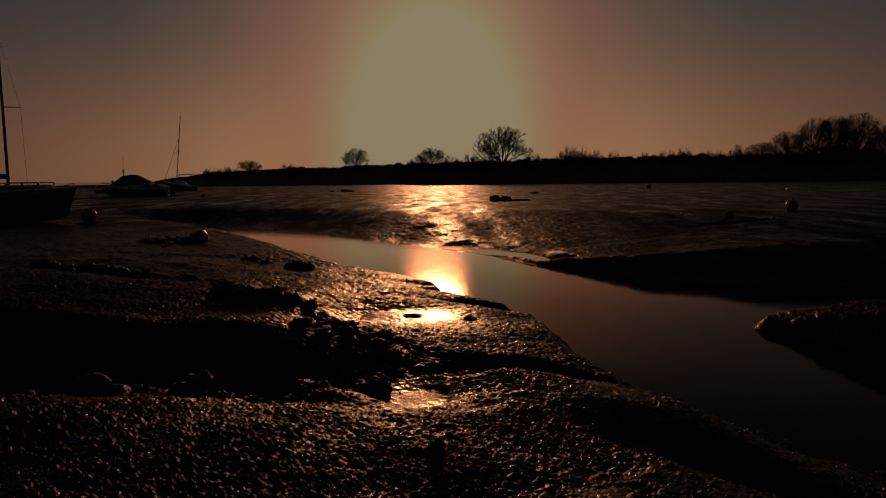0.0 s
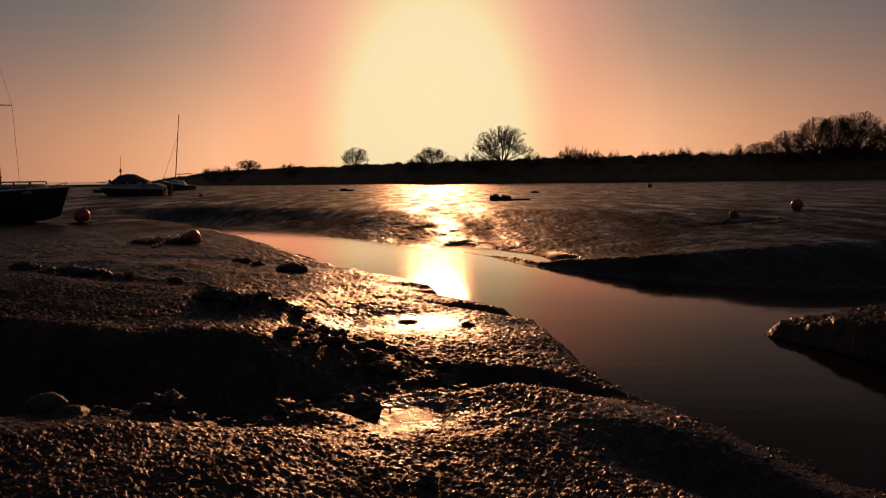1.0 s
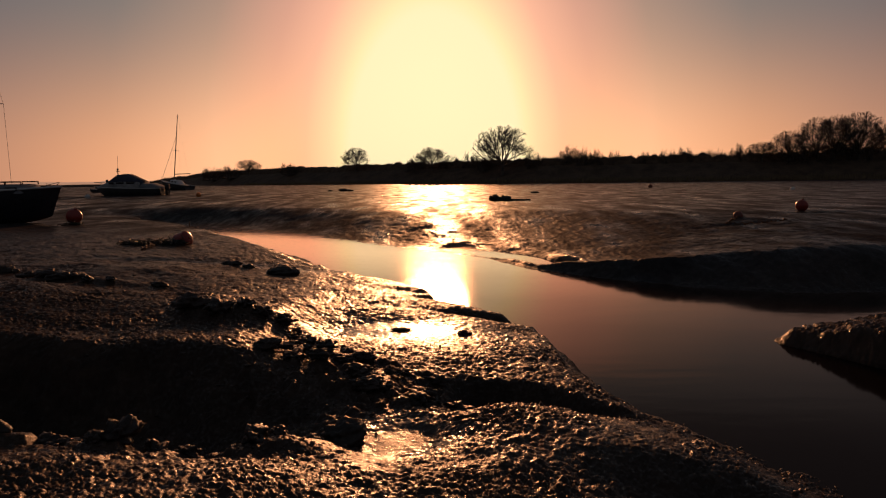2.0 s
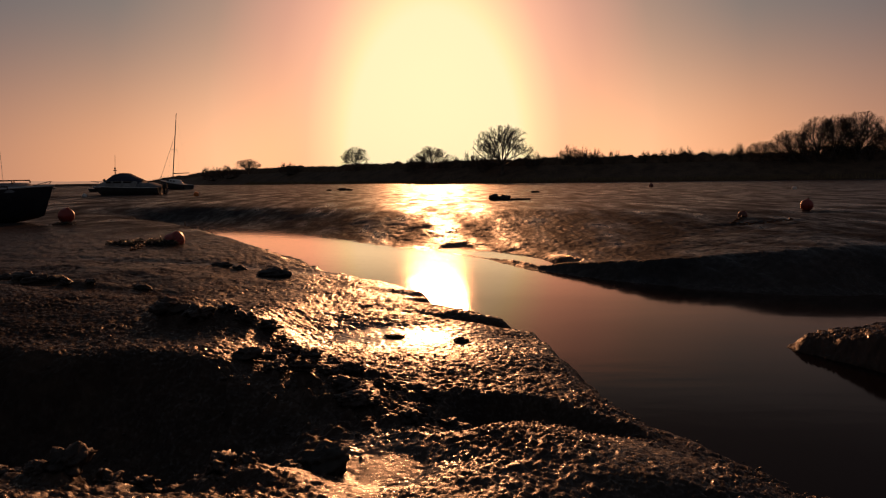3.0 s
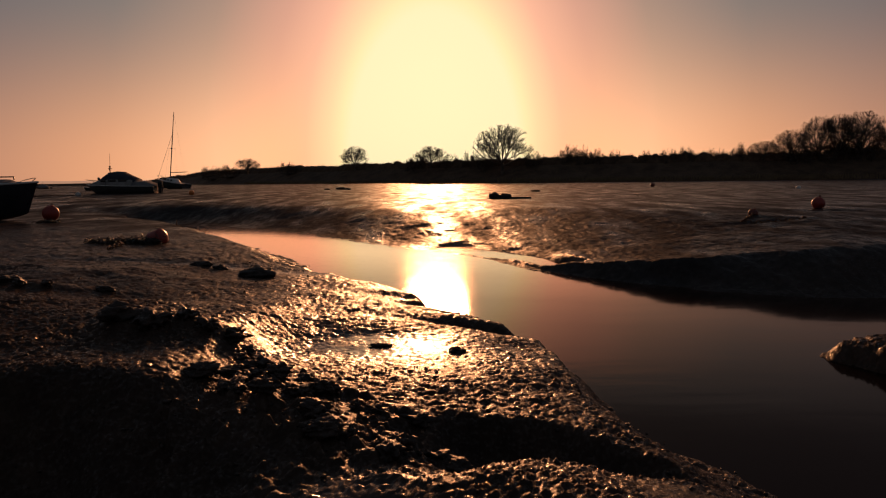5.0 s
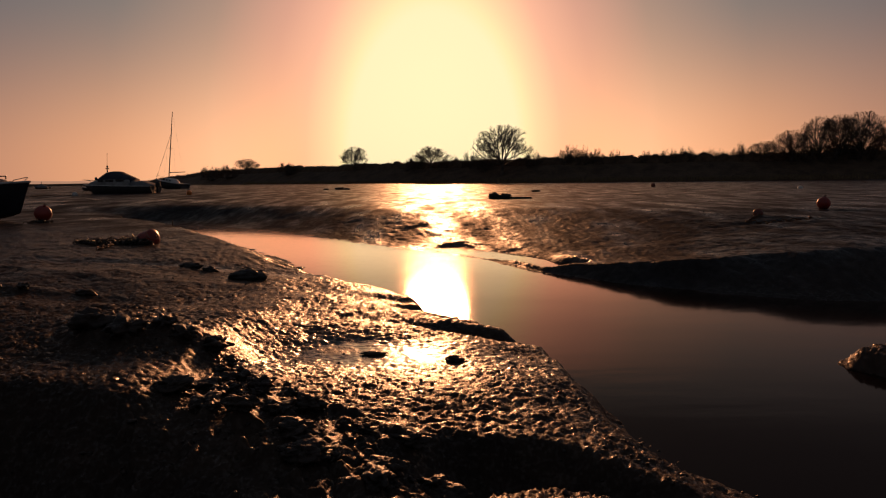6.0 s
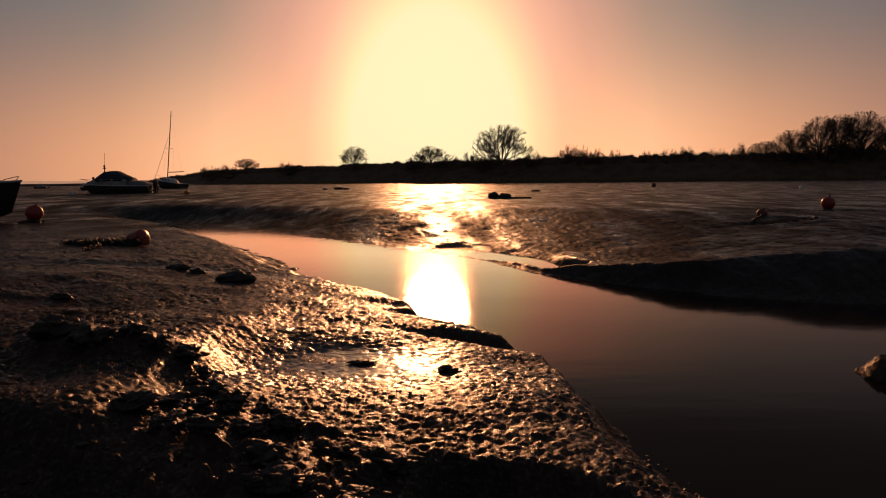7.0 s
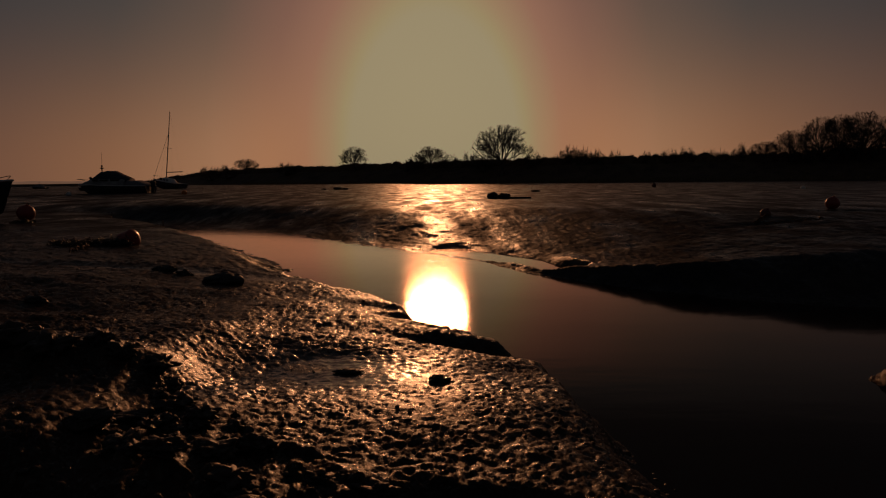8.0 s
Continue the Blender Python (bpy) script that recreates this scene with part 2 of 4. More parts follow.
def part(name, bm, mat, parent, label="", smooth=True):
    ob = new(name, mesh_from(name, bm, mat, smooth))
    ob.parent = parent
    if label:
        tagged(ob, label)
    return ob


def thing(name, label, category, m, group="", kind=""):
    e = new(name)
    e.empty_display_size = 0.2
    e.matrix_world = m
    return tagged(e, label, category, group, kind)


def tube(bm, points, radii, sides=8, close=True):
    """A round bar along points."""
    points = [Vector(p) for p in points]
    if isinstance(radii, (int, float)):
        radii = [radii] * len(points)
    rings = []
    side = None
    for i, p in enumerate(points):
        along = (points[min(i + 1, len(points) - 1)] - points[max(i - 1, 0)]).normalized()
        if side is None:
            side = along.orthogonal().normalized()
        side = (side - along * side.dot(along)).normalized()
        other = along.cross(side)
        rings.append([bm.verts.new(p + (side * math.cos(a) + other * math.sin(a)) * radii[i]) for a in [2 * math.pi * k / sides for k in range(sides)]])
    for a, b in zip(rings, rings[1:]):
        for k in range(sides):
            bm.faces.new((a[k], a[(k + 1) % sides], b[(k + 1) % sides], b[k]))
    if close and sides > 2:
        bm.faces.new(rings[0][::-1])
        bm.faces.new(rings[-1])
    return bm


def box(bm, size, at=(0, 0, 0), bevel=0.0):
    got = bmesh.ops.create_cube(bm, size=1.0, matrix=Matrix.Translation(at) @ Matrix.Diagonal((*size, 1)))
    if bevel:
        edges = list({e for v in got["verts"] for e in v.link_edges})
        bmesh.ops.bevel(bm, geom=edges, offset=bevel, segments=2, affect="EDGES", profile=0.6)
    return bm


def loft(bm, rings, closed=True, caps=(True, True)):
    """Skin over rings of points."""
    made = [[bm.verts.new(p) for p in ring] for ring in rings]
    n = len(made[0])
    for a, b in zip(made, made[1:]):
        for k in range(n if closed else n - 1):
            bm.faces.new((a[k], a[(k + 1) % n], b[(k + 1) % n], b[k]))
    if closed and caps[0]:
        bm.faces.new(made[0][::-1])
    if closed and caps[1]:
        bm.faces.new(made[-1])
    bmesh.ops.recalc_face_normals(bm, faces=bm.faces)
    return bm


def ball(bm, radius, at=(0, 0, 0), squash=(1, 1, 1), rough=0.0, seed=0, steps=3, freq=2.2):
    got = bmesh.ops.create_icosphere(bm, subdivisions=steps, radius=1.0)
    for v in got["verts"]:
        d = v.co.normalized()
        r = radius * (1 + rough * noise.fractal(d * freq + Vector((seed * 7.3, seed * 1.7, seed)), 1.0, 2.0, 4))
        v.co = Vector((d.x * r * squash[0], d.y * r * squash[1], d.z * r * squash[2])) + Vector(at)
    return bm


# ---------------------------------------------------------------- the shape of the ground
WATER_Z = -0.85


def lattice(ix, iy, seed):
    h = (ix.astype(np.int64) * 374761393 + iy.astype(np.int64) * 668265263 + seed * 974634777) & 0xFFFFFFFF
    h = ((h ^ (h >> 13)) * 1274126177) & 0xFFFFFFFF
    h = ((h ^ (h >> 16)) * 2246822519) & 0xFFFFFFFF
    return ((h ^ (h >> 15)) & 0xFFFFFF) / float(0xFFFFFF)


def wobble(x, y, size, seed):
    """Smooth noise from -1 to 1 whose bumps are about size across."""
    x, y = x / size, y / size
    ix, iy = np.floor(x), np.floor(y)
    fx, fy = x - ix, y - iy
    fx, fy = fx * fx * fx * (fx * (fx * 6 - 15) + 10), fy * fy * fy * (fy * (fy * 6 - 15) + 10)
    a, b = lattice(ix, iy, seed), lattice(ix + 1, iy, seed)
    c, d = lattice(ix, iy + 1, seed), lattice(ix + 1, iy + 1, seed)
    return 2 * ((a + (b - a) * fx) * (1 - fy) + (c + (d - c) * fx) * fy) - 1


def layers(x, y, size, seed, count=4, fall=0.5):
    total, amp = 0, 1.0
    for k in range(count):
        a = 0.6 * k + seed
        total = total + amp * wobble(x * math.cos(a) - y * math.sin(a), x * math.sin(a) + y * math.cos(a), size, seed + 11 * k)
        size, amp = size * 0.5, amp * fall
    return total


def ease(a, b, v):
    s = np.clip((v - a) / (b - a), 0, 1)
    return s * s * (3 - 2 * s)


def rounded(points, steps=6):
    """A smooth closed line through points."""
    p = np.array(points, float)
    out = []
    for i in range(len(p)):
        a, b, c, d = p[i - 1], p[i], p[(i + 1) % len(p)], p[(i + 2) % len(p)]
        for t in np.arange(steps) / steps:
            out.append(0.5 * (2 * b + (c - a) * t + (2 * a - 5 * b + 4 * c - d) * t * t + (3 * b - a - 3 * c + d) * t ** 3))
    return np.array(out)


def off_line(x, y, line, closed=True):
    """How far points lie from a line; and, for a closed one, whether they lie inside it."""
    best, inside = np.full(x.shape, 1e9), np.zeros(x.shape, bool)
    ends = list(zip(line, np.roll(line, -1, 0))) if closed else list(zip(line[:-1], line[1:]))
    for (ax, ay), (bx, by) in ends:
        ux, uy = bx - ax, by - ay
        t = np.clip(((x - ax) * ux + (y - ay) * uy) / (ux * ux + uy * uy + 1e-12), 0, 1)
        best = np.minimum(best, (x - ax - t * ux) ** 2 + (y - ay - t * uy) ** 2)
        if closed and ay != by:
            inside ^= ((ay > y) != (by > y)) & (x < (bx - ax) * (y - ay) / (by - ay) + ax)
    return np.sqrt(best), inside


def along_line(x, y, line, values):
    """Distance from an open line, and the values carried along it at the nearest place."""
    best, got = np.full(x.shape, 1e9), [np.zeros(x.shape) for _ in values[0]]
    for i in range(len(line) - 1):
        (ax, ay), (bx, by) = line[i], line[i + 1]
        ux, uy = bx - ax, by - ay
        t = np.clip(((x - ax) * ux + (y - ay) * uy) / (ux * ux + uy * uy), 0, 1)
        d = np.hypot(x - ax - t * ux, y - ay - t * uy)
        near = d < best
        best = np.where(near, d, best)
        for k in range(len(got)):
            got[k] = np.where(near, values[i][k] + (values[i + 1][k] - values[i][k]) * t, got[k])
    return best, got


# the creek's outline at water level: up the near bank, back down the far one
CREEK = rounded([
    (9.0, -6.0), (4.6, 0.5), (3.3, 3.6), (2.6, 5.05), (1.9, 6.2), (1.5, 6.95), (1.3, 7.8), (1.3, 8.6), (1.16, 9.2), (0.95, 9.7), (0.72, 10.15), (0.32, 10.4), (0.04, 10.5), (-0.03, 10.75), (0.0, 11.1), (-0.25, 11.95),
    (-1.5, 14.0), (-2.7, 16.6), (-4.6, 20.5), (-7.6, 25.6), (-11.0, 30.9), (-13.2, 32.9), (-14.4, 34.4),
    (-13.2, 34.9), (-11.4, 33.9), (-8.0, 31.0), (-4.6, 26.6), (-2.2, 23.2), (-0.05, 20.4), (1.2, 18.3), (2.2, 16.2), (3.3, 14.8), (4.9, 13.4), (7.0, 12.6),
    (10.0, 12.8), (18.0, 14.0), (34.0, 8.0), (34.0, 3.0), (14.0, -6.0),
])
ISLET = rounded([(4.0, 9.1), (4.35, 9.4), (5.2, 9.5), (7.0, 9.3), (10.0, 8.2), (11.0, 4.0), (9.0, 1.0), (6.6, 3.2), (5.72, 5.2), (5.1, 6.8), (4.6, 8.0), (4.24, 8.6)])
GULLY = [(-9.0, 5.3), (-5.0, 5.0), (-3.0, 4.88), (-1.9, 4.85), (-1.25, 4.88), (-0.8, 5.1), (-0.3, 5.3), (0.15, 5.6), (0.5, 5.62), (0.85, 5.5), (1.2, 5.4), (1.5, 5.4)]
GULLY_SHAPE = [(0.55, 1.2), (0.55, 1.12), (0.54, 1.1), (0.50, 1.06), (0.24, 0.95), (0.09, 0.75), (0.07, 0.62), (0.25, 0.55), (0.27, 0.52), (0.2, 0.42), (0.06, 0.3), (0.0, 0.3)]     # depth, half width
CREEK_MID = ([-200.0, -60.0, -24.0, -13.5, -6.0, -1.2, 2.0, 4.0, 8.0, 60.0], [150.0, 62.0, 41.0, 33.6, 26.0, 19.0, 12.5, 11.0, 11.0, 11.0])
STRIP = [(0.4, 21.4), (0.7, 20.85), (1.3, 19.9), (1.88, 18.85), (2.32, 17.85), (2.62, 17.05)]
STRIP_SHAPE = [(0,)] * 6


def hump(x, y, cx, cy, rx, ry, turn=0.0):
    c, s = math.cos(radians(turn)), math.sin(radians(turn))
    u, v = ((x - cx) * c + (y - cy) * s) / rx, (-(x - cx) * s + (y - cy) * c) / ry
    return np.exp(-(u * u + v * v))


def ground_height(x, y):
    jx, jy = x + 0.10 * layers(x, y, 1.1, 5, 3), y + 0.10 * layers(x, y, 1.1, 9, 3)
    d, wet = off_line(jx, jy, CREEK)
    di, on_islet = off_line(jx, jy, ISLET)
    # which side of the creek, along its middle and on past its head
    past = y - np.interp(x, CREEK_MID[0], CREEK_MID[1])
    beyond = ease(-2.0, 2.0, past)
    far_side = past > 0
    # near side
    lip = 0.45 - 0.2 * ease(7.0, 8.2, y) * ease(11.5, 10.5, y) + 0.16 * layers(x, y, 1.6, 21, 2) + 0.9 * ease(10, 18, y) + 0.8 * ease(7.0, 4.8, y)
    flat = -0.55 + 0.55 * (1 - np.exp(-d / 3.5)) + 0.06 * ease(6, 1, y) * ease(0.5, -2, x)
    near = WATER_Z + (flat - WATER_Z) * ease(0, 1, d / lip)
    # far side: a bank whose crest is low in the middle stretch
    crest = -0.13 - 0.32 * hump(x, y, 2.6, 17.5, 3.2, 4.2) - 0.1 * hump(x, y, -1, 22, 4, 4)
    far = WATER_Z + (crest - WATER_Z) * ease(0, 1, d / (1.0 + 0.8 * ease(4, 6, x) + 3.6 * ease(2.3, 0.4, x) + 0.15 * layers(x, y, 3, 31, 2))) + (0.0 - crest) * ease(2.0, 9.0, d)
    h = near * (1 - beyond) + far * beyond
    h = np.where(d < 2.5, np.where(far_side, far, near) * ease(2.5, 1.0, d) + h * (1 - ease(2.5, 1.0, d)), h)
    h = np.where(wet, WATER_Z - 0.5 * ease(0, 1.2, d), h)
    isle = WATER_Z + (0.12 + 0.36 * ease(0, 1.3, x - 3.9) * ease(9.8, 8.1, y) + 0.03 * layers(x, y, 0.7, 41, 2)) * ease(0, 0.2, di)
    h = np.where(on_islet, isle, h)
    # gentle rise of the flats towards the moored boats
    h = h + 0.30 * ease(28, 70, y) * ease(0, -20, x)
    # gully across the near mud, and the mounds beside it
    land = ease(0.0, 0.5, np.where(wet, 0, d))
    off, (deep, wide) = along_line(x + 0.12 * layers(x, y, 0.8, 3, 3), y + 0.12 * layers(x, y, 0.8, 4, 3), GULLY, GULLY_SHAPE)
    h = h - deep * (1 - ease(0.25, 1.0, off / wide)) * land
    # higher terrace away from the creek, with a steep edge above the wide puddle
    h = h + 0.16 * ease(-1.35, -1.9, x) * ease(9.6, 8.0, y) * ease(4.4, 5.3, y) + 0.12 * ease(-2.6, -5.0, x) * ease(15.0, 11.0, y)
    h = h + 0.11 * ease(-0.3, -1.1, x) * ease(4.1, 3.5, y) + 0.05 * hump(x, y, -1.05, 6.0, 0.42, 0.4)
    h = h + 0.08 * hump(x, y, -2.2, 3.3, 2.2, 0.6) + 0.11 * hump(x, y, -1.95, 4.08, 0.7, 0.2, 4) + 0.09 * hump(x, y, -1.05, 4.2, 0.3, 0.14)
    h = h + (0.04 * hump(x, y, 0.25, 4.95, 0.55, 0.26, -12) + 0.06 * hump(x, y, 1.1, 4.4, 0.7, 0.3, -38) + 0.05 * hump(x, y, 0.4, 4.3, 0.9, 0.8)) * land
    h = h + 0.09 * hump(x, y, 2.6, 4.05, 0.35, 0.3) - 0.20 * hump(x, y, 1.6, 3.5, 0.8, 0.30, -30)
    h = h + 0.05 * (y - 6.9) * hump(x, y, 0.75, 6.9, 0.75, 1.1) * land
    # hollow with the wide puddle, the bank's corner, and a low tongue of mud behind it
    for level, spread in ((-0.385, 1.6 * hump(x, y, -0.62, 8.0, 0.85, 0.72)), (-0.315, 1.6 * hump(x, y, -0.38, 4.6, 0.3, 0.33))):
        spread = np.clip(spread, 0, 1)
        h = h * (1 - spread) + level * spread
    h = h - 0.07 * hump(x, y, 0.85, 8.2, 0.5, 0.6)
    h = h - 0.22 * hump(x, y, 0.45, 9.3, 0.75, 0.26, -6) - 0.09 * hump(x, y, 0.4, 10.0, 0.55, 0.2, -10)
    h = h + 0.07 * hump(x, y, -0.45, 11.1, 0.5, 0.2, -20) - 0.08 * hump(x, y, -0.15, 10.5, 0.5, 0.14, -8)
    h = h + 0.11 * hump(x, y, -2.35, 7.25, 0.42, 0.26) + 0.09 * hump(x, y, -1.75, 7.35, 0.30, 0.22)
    # a strip of water held behind a low levee under the far bank
    off, _ = along_line(x, y, STRIP, STRIP_SHAPE)
    h = h + 0.05 * np.exp(-(((off - 0.5) / 0.13) ** 2)) * ease(0.8, 0.4, d)
    m = np.maximum(off - 0.36, 0)
    h = np.minimum(h, WATER_Z - 0.045 + (0.08 + 0.11 * ease(19.4, 17.8, y)) * ease(0.0, 1.0, m / (0.3 + 0.5 * ease(17.8, 19.4, y))) + 0.11 * m)
    h = h - 0.09 * hump(x, y, -5.3, 13.3, 2.2, 0.45, 4)
    h = h + 0.06 * hump(x, y, -4.95, 9.55, 0.8, 0.2, 5)
    h = h - 0.12 * hump(x, y, 36.0, 63.5, 9.0, 0.5) - 0.05 * hump(x, y, 9.0, 20.3, 1.6, 0.25, -6) - 0.08 * hump(x, y, 13.4, 23.9, 3.0, 0.3, 3)
    # lumps and grain, finer close by
    reach = np.hypot(x, y)
    dry = np.where(wet, 0.15, 1.0) * np.where(on_islet & wet, 12.0, 1.0)
    pools = 1 - 0.86 * np.clip(1.2 * hump(x, y, -0.62, 8.0, 0.85, 0.65) + 1.2 * hump(x, y, -0.38, 4.62, 0.32, 0.34) + hump(x, y, -4.4, 13.3, 1.6, 0.35), 0, 1)
    grain = (0.035 - 0.029 * ease(11, 15, y)) * layers(x, y, 0.9, 51, 2)
    fine = ease(0.84, 0.73, np.abs(x) / (0.55 + np.sqrt(0.86 * y * y + 1.2))) * ease(0.9, 1.5, y)
    grain = grain + 0.008 * layers(x, y, 0.26, 61, 2) * ease(18, 12, reach) * fine
    clods = np.maximum(layers(x, y, 0.075, 71, 2, 0.6) - 0.15, 0) * (0.5 + 0.5 * wobble(x, y, 0.8, 75))
    grain = grain + 0.016 * clods * ease(16, 9, reach) * fine
    grain = grain + (0.0062 + 0.004 * layers(x, y, 0.45, 83, 2)) * layers(x, y, 0.028, 81, 3, 0.85) * ease(14, 7, reach) * fine
    pits = 1 - np.abs(layers(x, y * 0.8, 0.10, 85, 3, 0.75))
    grain = grain + 0.020 * pits * (0.6 + 0.4 * wobble(x, y, 0.7, 89)) * ease(4.0, 6.0, reach) * ease(21, 13, reach) * fine
    # fine rills that run down to the creek
    grain = grain + (0.006 + 0.006 * ease(34, 22, reach)) * layers(x + 0.3 * y, y * 0.55, 0.2, 87, 3, 0.85) * ease(11, 15, reach) * ease(60, 36, reach) * fine
    # broken ledge of clods where the gully's wall has slumped
    grain = grain + 0.08 * hump(x, y, -1.85, 4.08, 0.8, 0.2) * np.maximum(layers(x, y, 0.15, 88, 2, 0.6) - 0.05, 0) ** 0.7
    slump = hump(x, y, -0.85, 5.65, 0.75, 0.8, 35)
    grain = grain + slump * (0.075 * np.maximum(layers(x, y, 0.14, 86, 3, 0.6) - 0.1, 0) ** 0.7 - 0.005)
    # long low ripples out on the flats
    out = ease(14, 24, y) * np.where(far_side, ease(1.2, 2.6, d), 0.6)
    grain = grain + out * (0.006 * layers(x * 0.8, y * 0.6, 3.2, 91, 2) + 0.005 * layers(x, y * 0.35, 0.7, 95, 3, 0.7) * ease(90, 40, reach))
    h = h + grain * dry * pools * ease(400, 120, reach)
    return h


def wet_lit_gloss(x, y):
    """Water films on puddles, and gloss added to brighten the lit foreground and ledge."""
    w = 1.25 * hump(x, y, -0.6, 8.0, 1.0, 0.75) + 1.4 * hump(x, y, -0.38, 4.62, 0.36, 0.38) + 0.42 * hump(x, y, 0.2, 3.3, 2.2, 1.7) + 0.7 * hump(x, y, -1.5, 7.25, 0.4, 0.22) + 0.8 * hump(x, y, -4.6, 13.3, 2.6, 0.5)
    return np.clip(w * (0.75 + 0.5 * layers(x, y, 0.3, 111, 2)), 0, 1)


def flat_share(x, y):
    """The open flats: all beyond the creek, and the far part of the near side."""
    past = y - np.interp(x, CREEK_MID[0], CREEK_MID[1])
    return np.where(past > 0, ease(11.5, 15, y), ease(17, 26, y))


def dulled_share(x, y):
    """Gloss cut to darken the mud: the higher near side, the far bank's slope."""
    past = y - np.interp(x, CREEK_MID[0], CREEK_MID[1])
    slope = np.where(past > 0, 0.6 * ease(14.5, 17, y) * ease(29, 24, y) * ease(-5, -1, x), 0)
    return np.maximum(ease(-0.9, -3.6, x), slope)


def make_ground():
    inner = np.linspace(-0.72, 0.72, 830)
    tail = 0.72 + 0.003 * (np.exp(np.linspace(0.4, 13.5, 88)) - 1)
    u = np.concatenate([-tail[::-1], inner, tail])
    rows, y = [], 1.6
    width = lambda v: 0.55 + math.sqrt(0.86 * v * v + 1.2)
    while y < 3200:
        rows.append(y)
        y += width(y) * (0.0024 if y < 9 else 0.0036 if y < 26 else 0.0036 + 0.00016 * (y - 26) if y < 600 else 0.1)
    back, y = [], 1.6
    step = 0.04
    while y > -3000:
        y -= step
        step *= 1.25
        back.append(y)
    v = np.array(back[::-1] + rows)
    w = 0.55 + np.sqrt(0.86 * v * v + 1.2)
    w = np.where(v < 0, 0.55 + math.sqrt(1.2) , w)
    x = w[:, None] * u[None, :]
    yy = np.repeat(v[:, None], len(u), 1)
    z = ground_height(x, yy)
    n, k = x.shape
    co = np.stack([x, yy, z], -1).astype(np.float32).reshape(-1)
    i = (np.arange(n - 1)[:, None] * k + np.arange(k - 1)[None, :]).reshape(-1)
    loops = np.stack([i, i + 1, i + k + 1, i + k], -1).astype(np.int32)
    me = bpy.data.meshes.new("ground")
    me.vertices.add(n * k)
    me.vertices.foreach_set("co", co)
    me.loops.add(loops.size)
    me.loops.foreach_set("vertex_index", loops.reshape(-1))
    me.polygons.add(len(loops))
    me.polygons.foreach_set("loop_start", np.arange(0, loops.size, 4, dtype=np.int32))
    me.polygons.foreach_set("use_smooth", np.ones(len(loops), bool))
    me.update(calc_edges=True)
    me.validate()
    me.materials.append(MUD)
    for name, values in (("wet_lit_gloss", wet_lit_gloss(x, yy)), ("open_flat", flat_share(x, yy)), ("dulled", dulled_share(x, yy))):
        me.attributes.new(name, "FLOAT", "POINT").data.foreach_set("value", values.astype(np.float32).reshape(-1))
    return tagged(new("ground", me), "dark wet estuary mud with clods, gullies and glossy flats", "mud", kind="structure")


def height_at(x, y):
    return float(ground_height(np.array([float(x)]), np.array([float(y)]))[0])


ground = make_ground()


def make_sheet(name, outline, z, mat, label, category, kind="structure"):
    bm = bmesh.new()
    bm.faces.new([bm.verts.new((px, py, z)) for px, py in outline])
    ob = new(name, mesh_from(name, bm, mat, False))
    return tagged(ob, label, category, kind=kind)


make_sheet("creek_water", [(-34, -8), (40, -8), (40, 44), (-34, 44)], WATER_Z, WATER, "still brown creek water that mirrors the evening sky", "water")


# ---------------------------------------------------------------- far shore
def shore_line(s):
    """The foot of the far bank, s from 0 (far left end) to 1 (right)."""
    pts = [(-225.0, 470.0), (-165.0, 410.0), (-112.0, 340.0), (-80.0, 300.0), (-30.0, 250.0), (18.0, 214.0), (60.0, 193.0), (104.0, 178.0), (180.0, 165.0), (330.0, 150.0)]
    s = min(max(s, 0), 0.9999) * (len(pts) - 1)
    i = int(s)
    t = s - i
    a, b = pts[i], pts[i + 1]
    return Vector((a[0] + (b[0] - a[0]) * t, a[1] + (b[1] - a[1]) * t, 0))


def bank_top(s):
    return 0.4 + 5.4 * min(1.0, (s / 0.15) ** 0.8) + 0.4 * noise.noise((s * 14, 3, 0))


def make_embankment():
    bm = bmesh.new()
    rings = []
    for k in range(281):
        s = k / 280
        p, top = shore_line(s), bank_top(s)
        back = (shore_line(s + 0.01) - shore_line(s - 0.01)).cross(Vector((0, 0, -1))).normalized()
        if back.y < 0:
            back = -back
        ring = []
        for dist, z in ((-1.0, -0.4), (0.0, 0.15), (3.0, 1.0), (7.0, top * 0.5), (12.0, top * 0.92), (15.0, top), (24.0, top), (60.0, top * 0.8), (62.0, -0.5)):
            ring.append(p + back * (dist + 1.2 * noise.noise((s * 60, dist, 1))) + Vector((0, 0, z + 0.25 * noise.noise((s * 90, dist * 0.4, 5)) * (z > 0.5))))
        rings.append(ring)
    loft(bm, rings, closed=False)
    ob = new("embankment", mesh_from("embankment", bm, TURF))
    tagged(ob, "long dark grassy sea bank along the far side of the flats", "embankment", kind="structure")
    return ob


make_embankment()


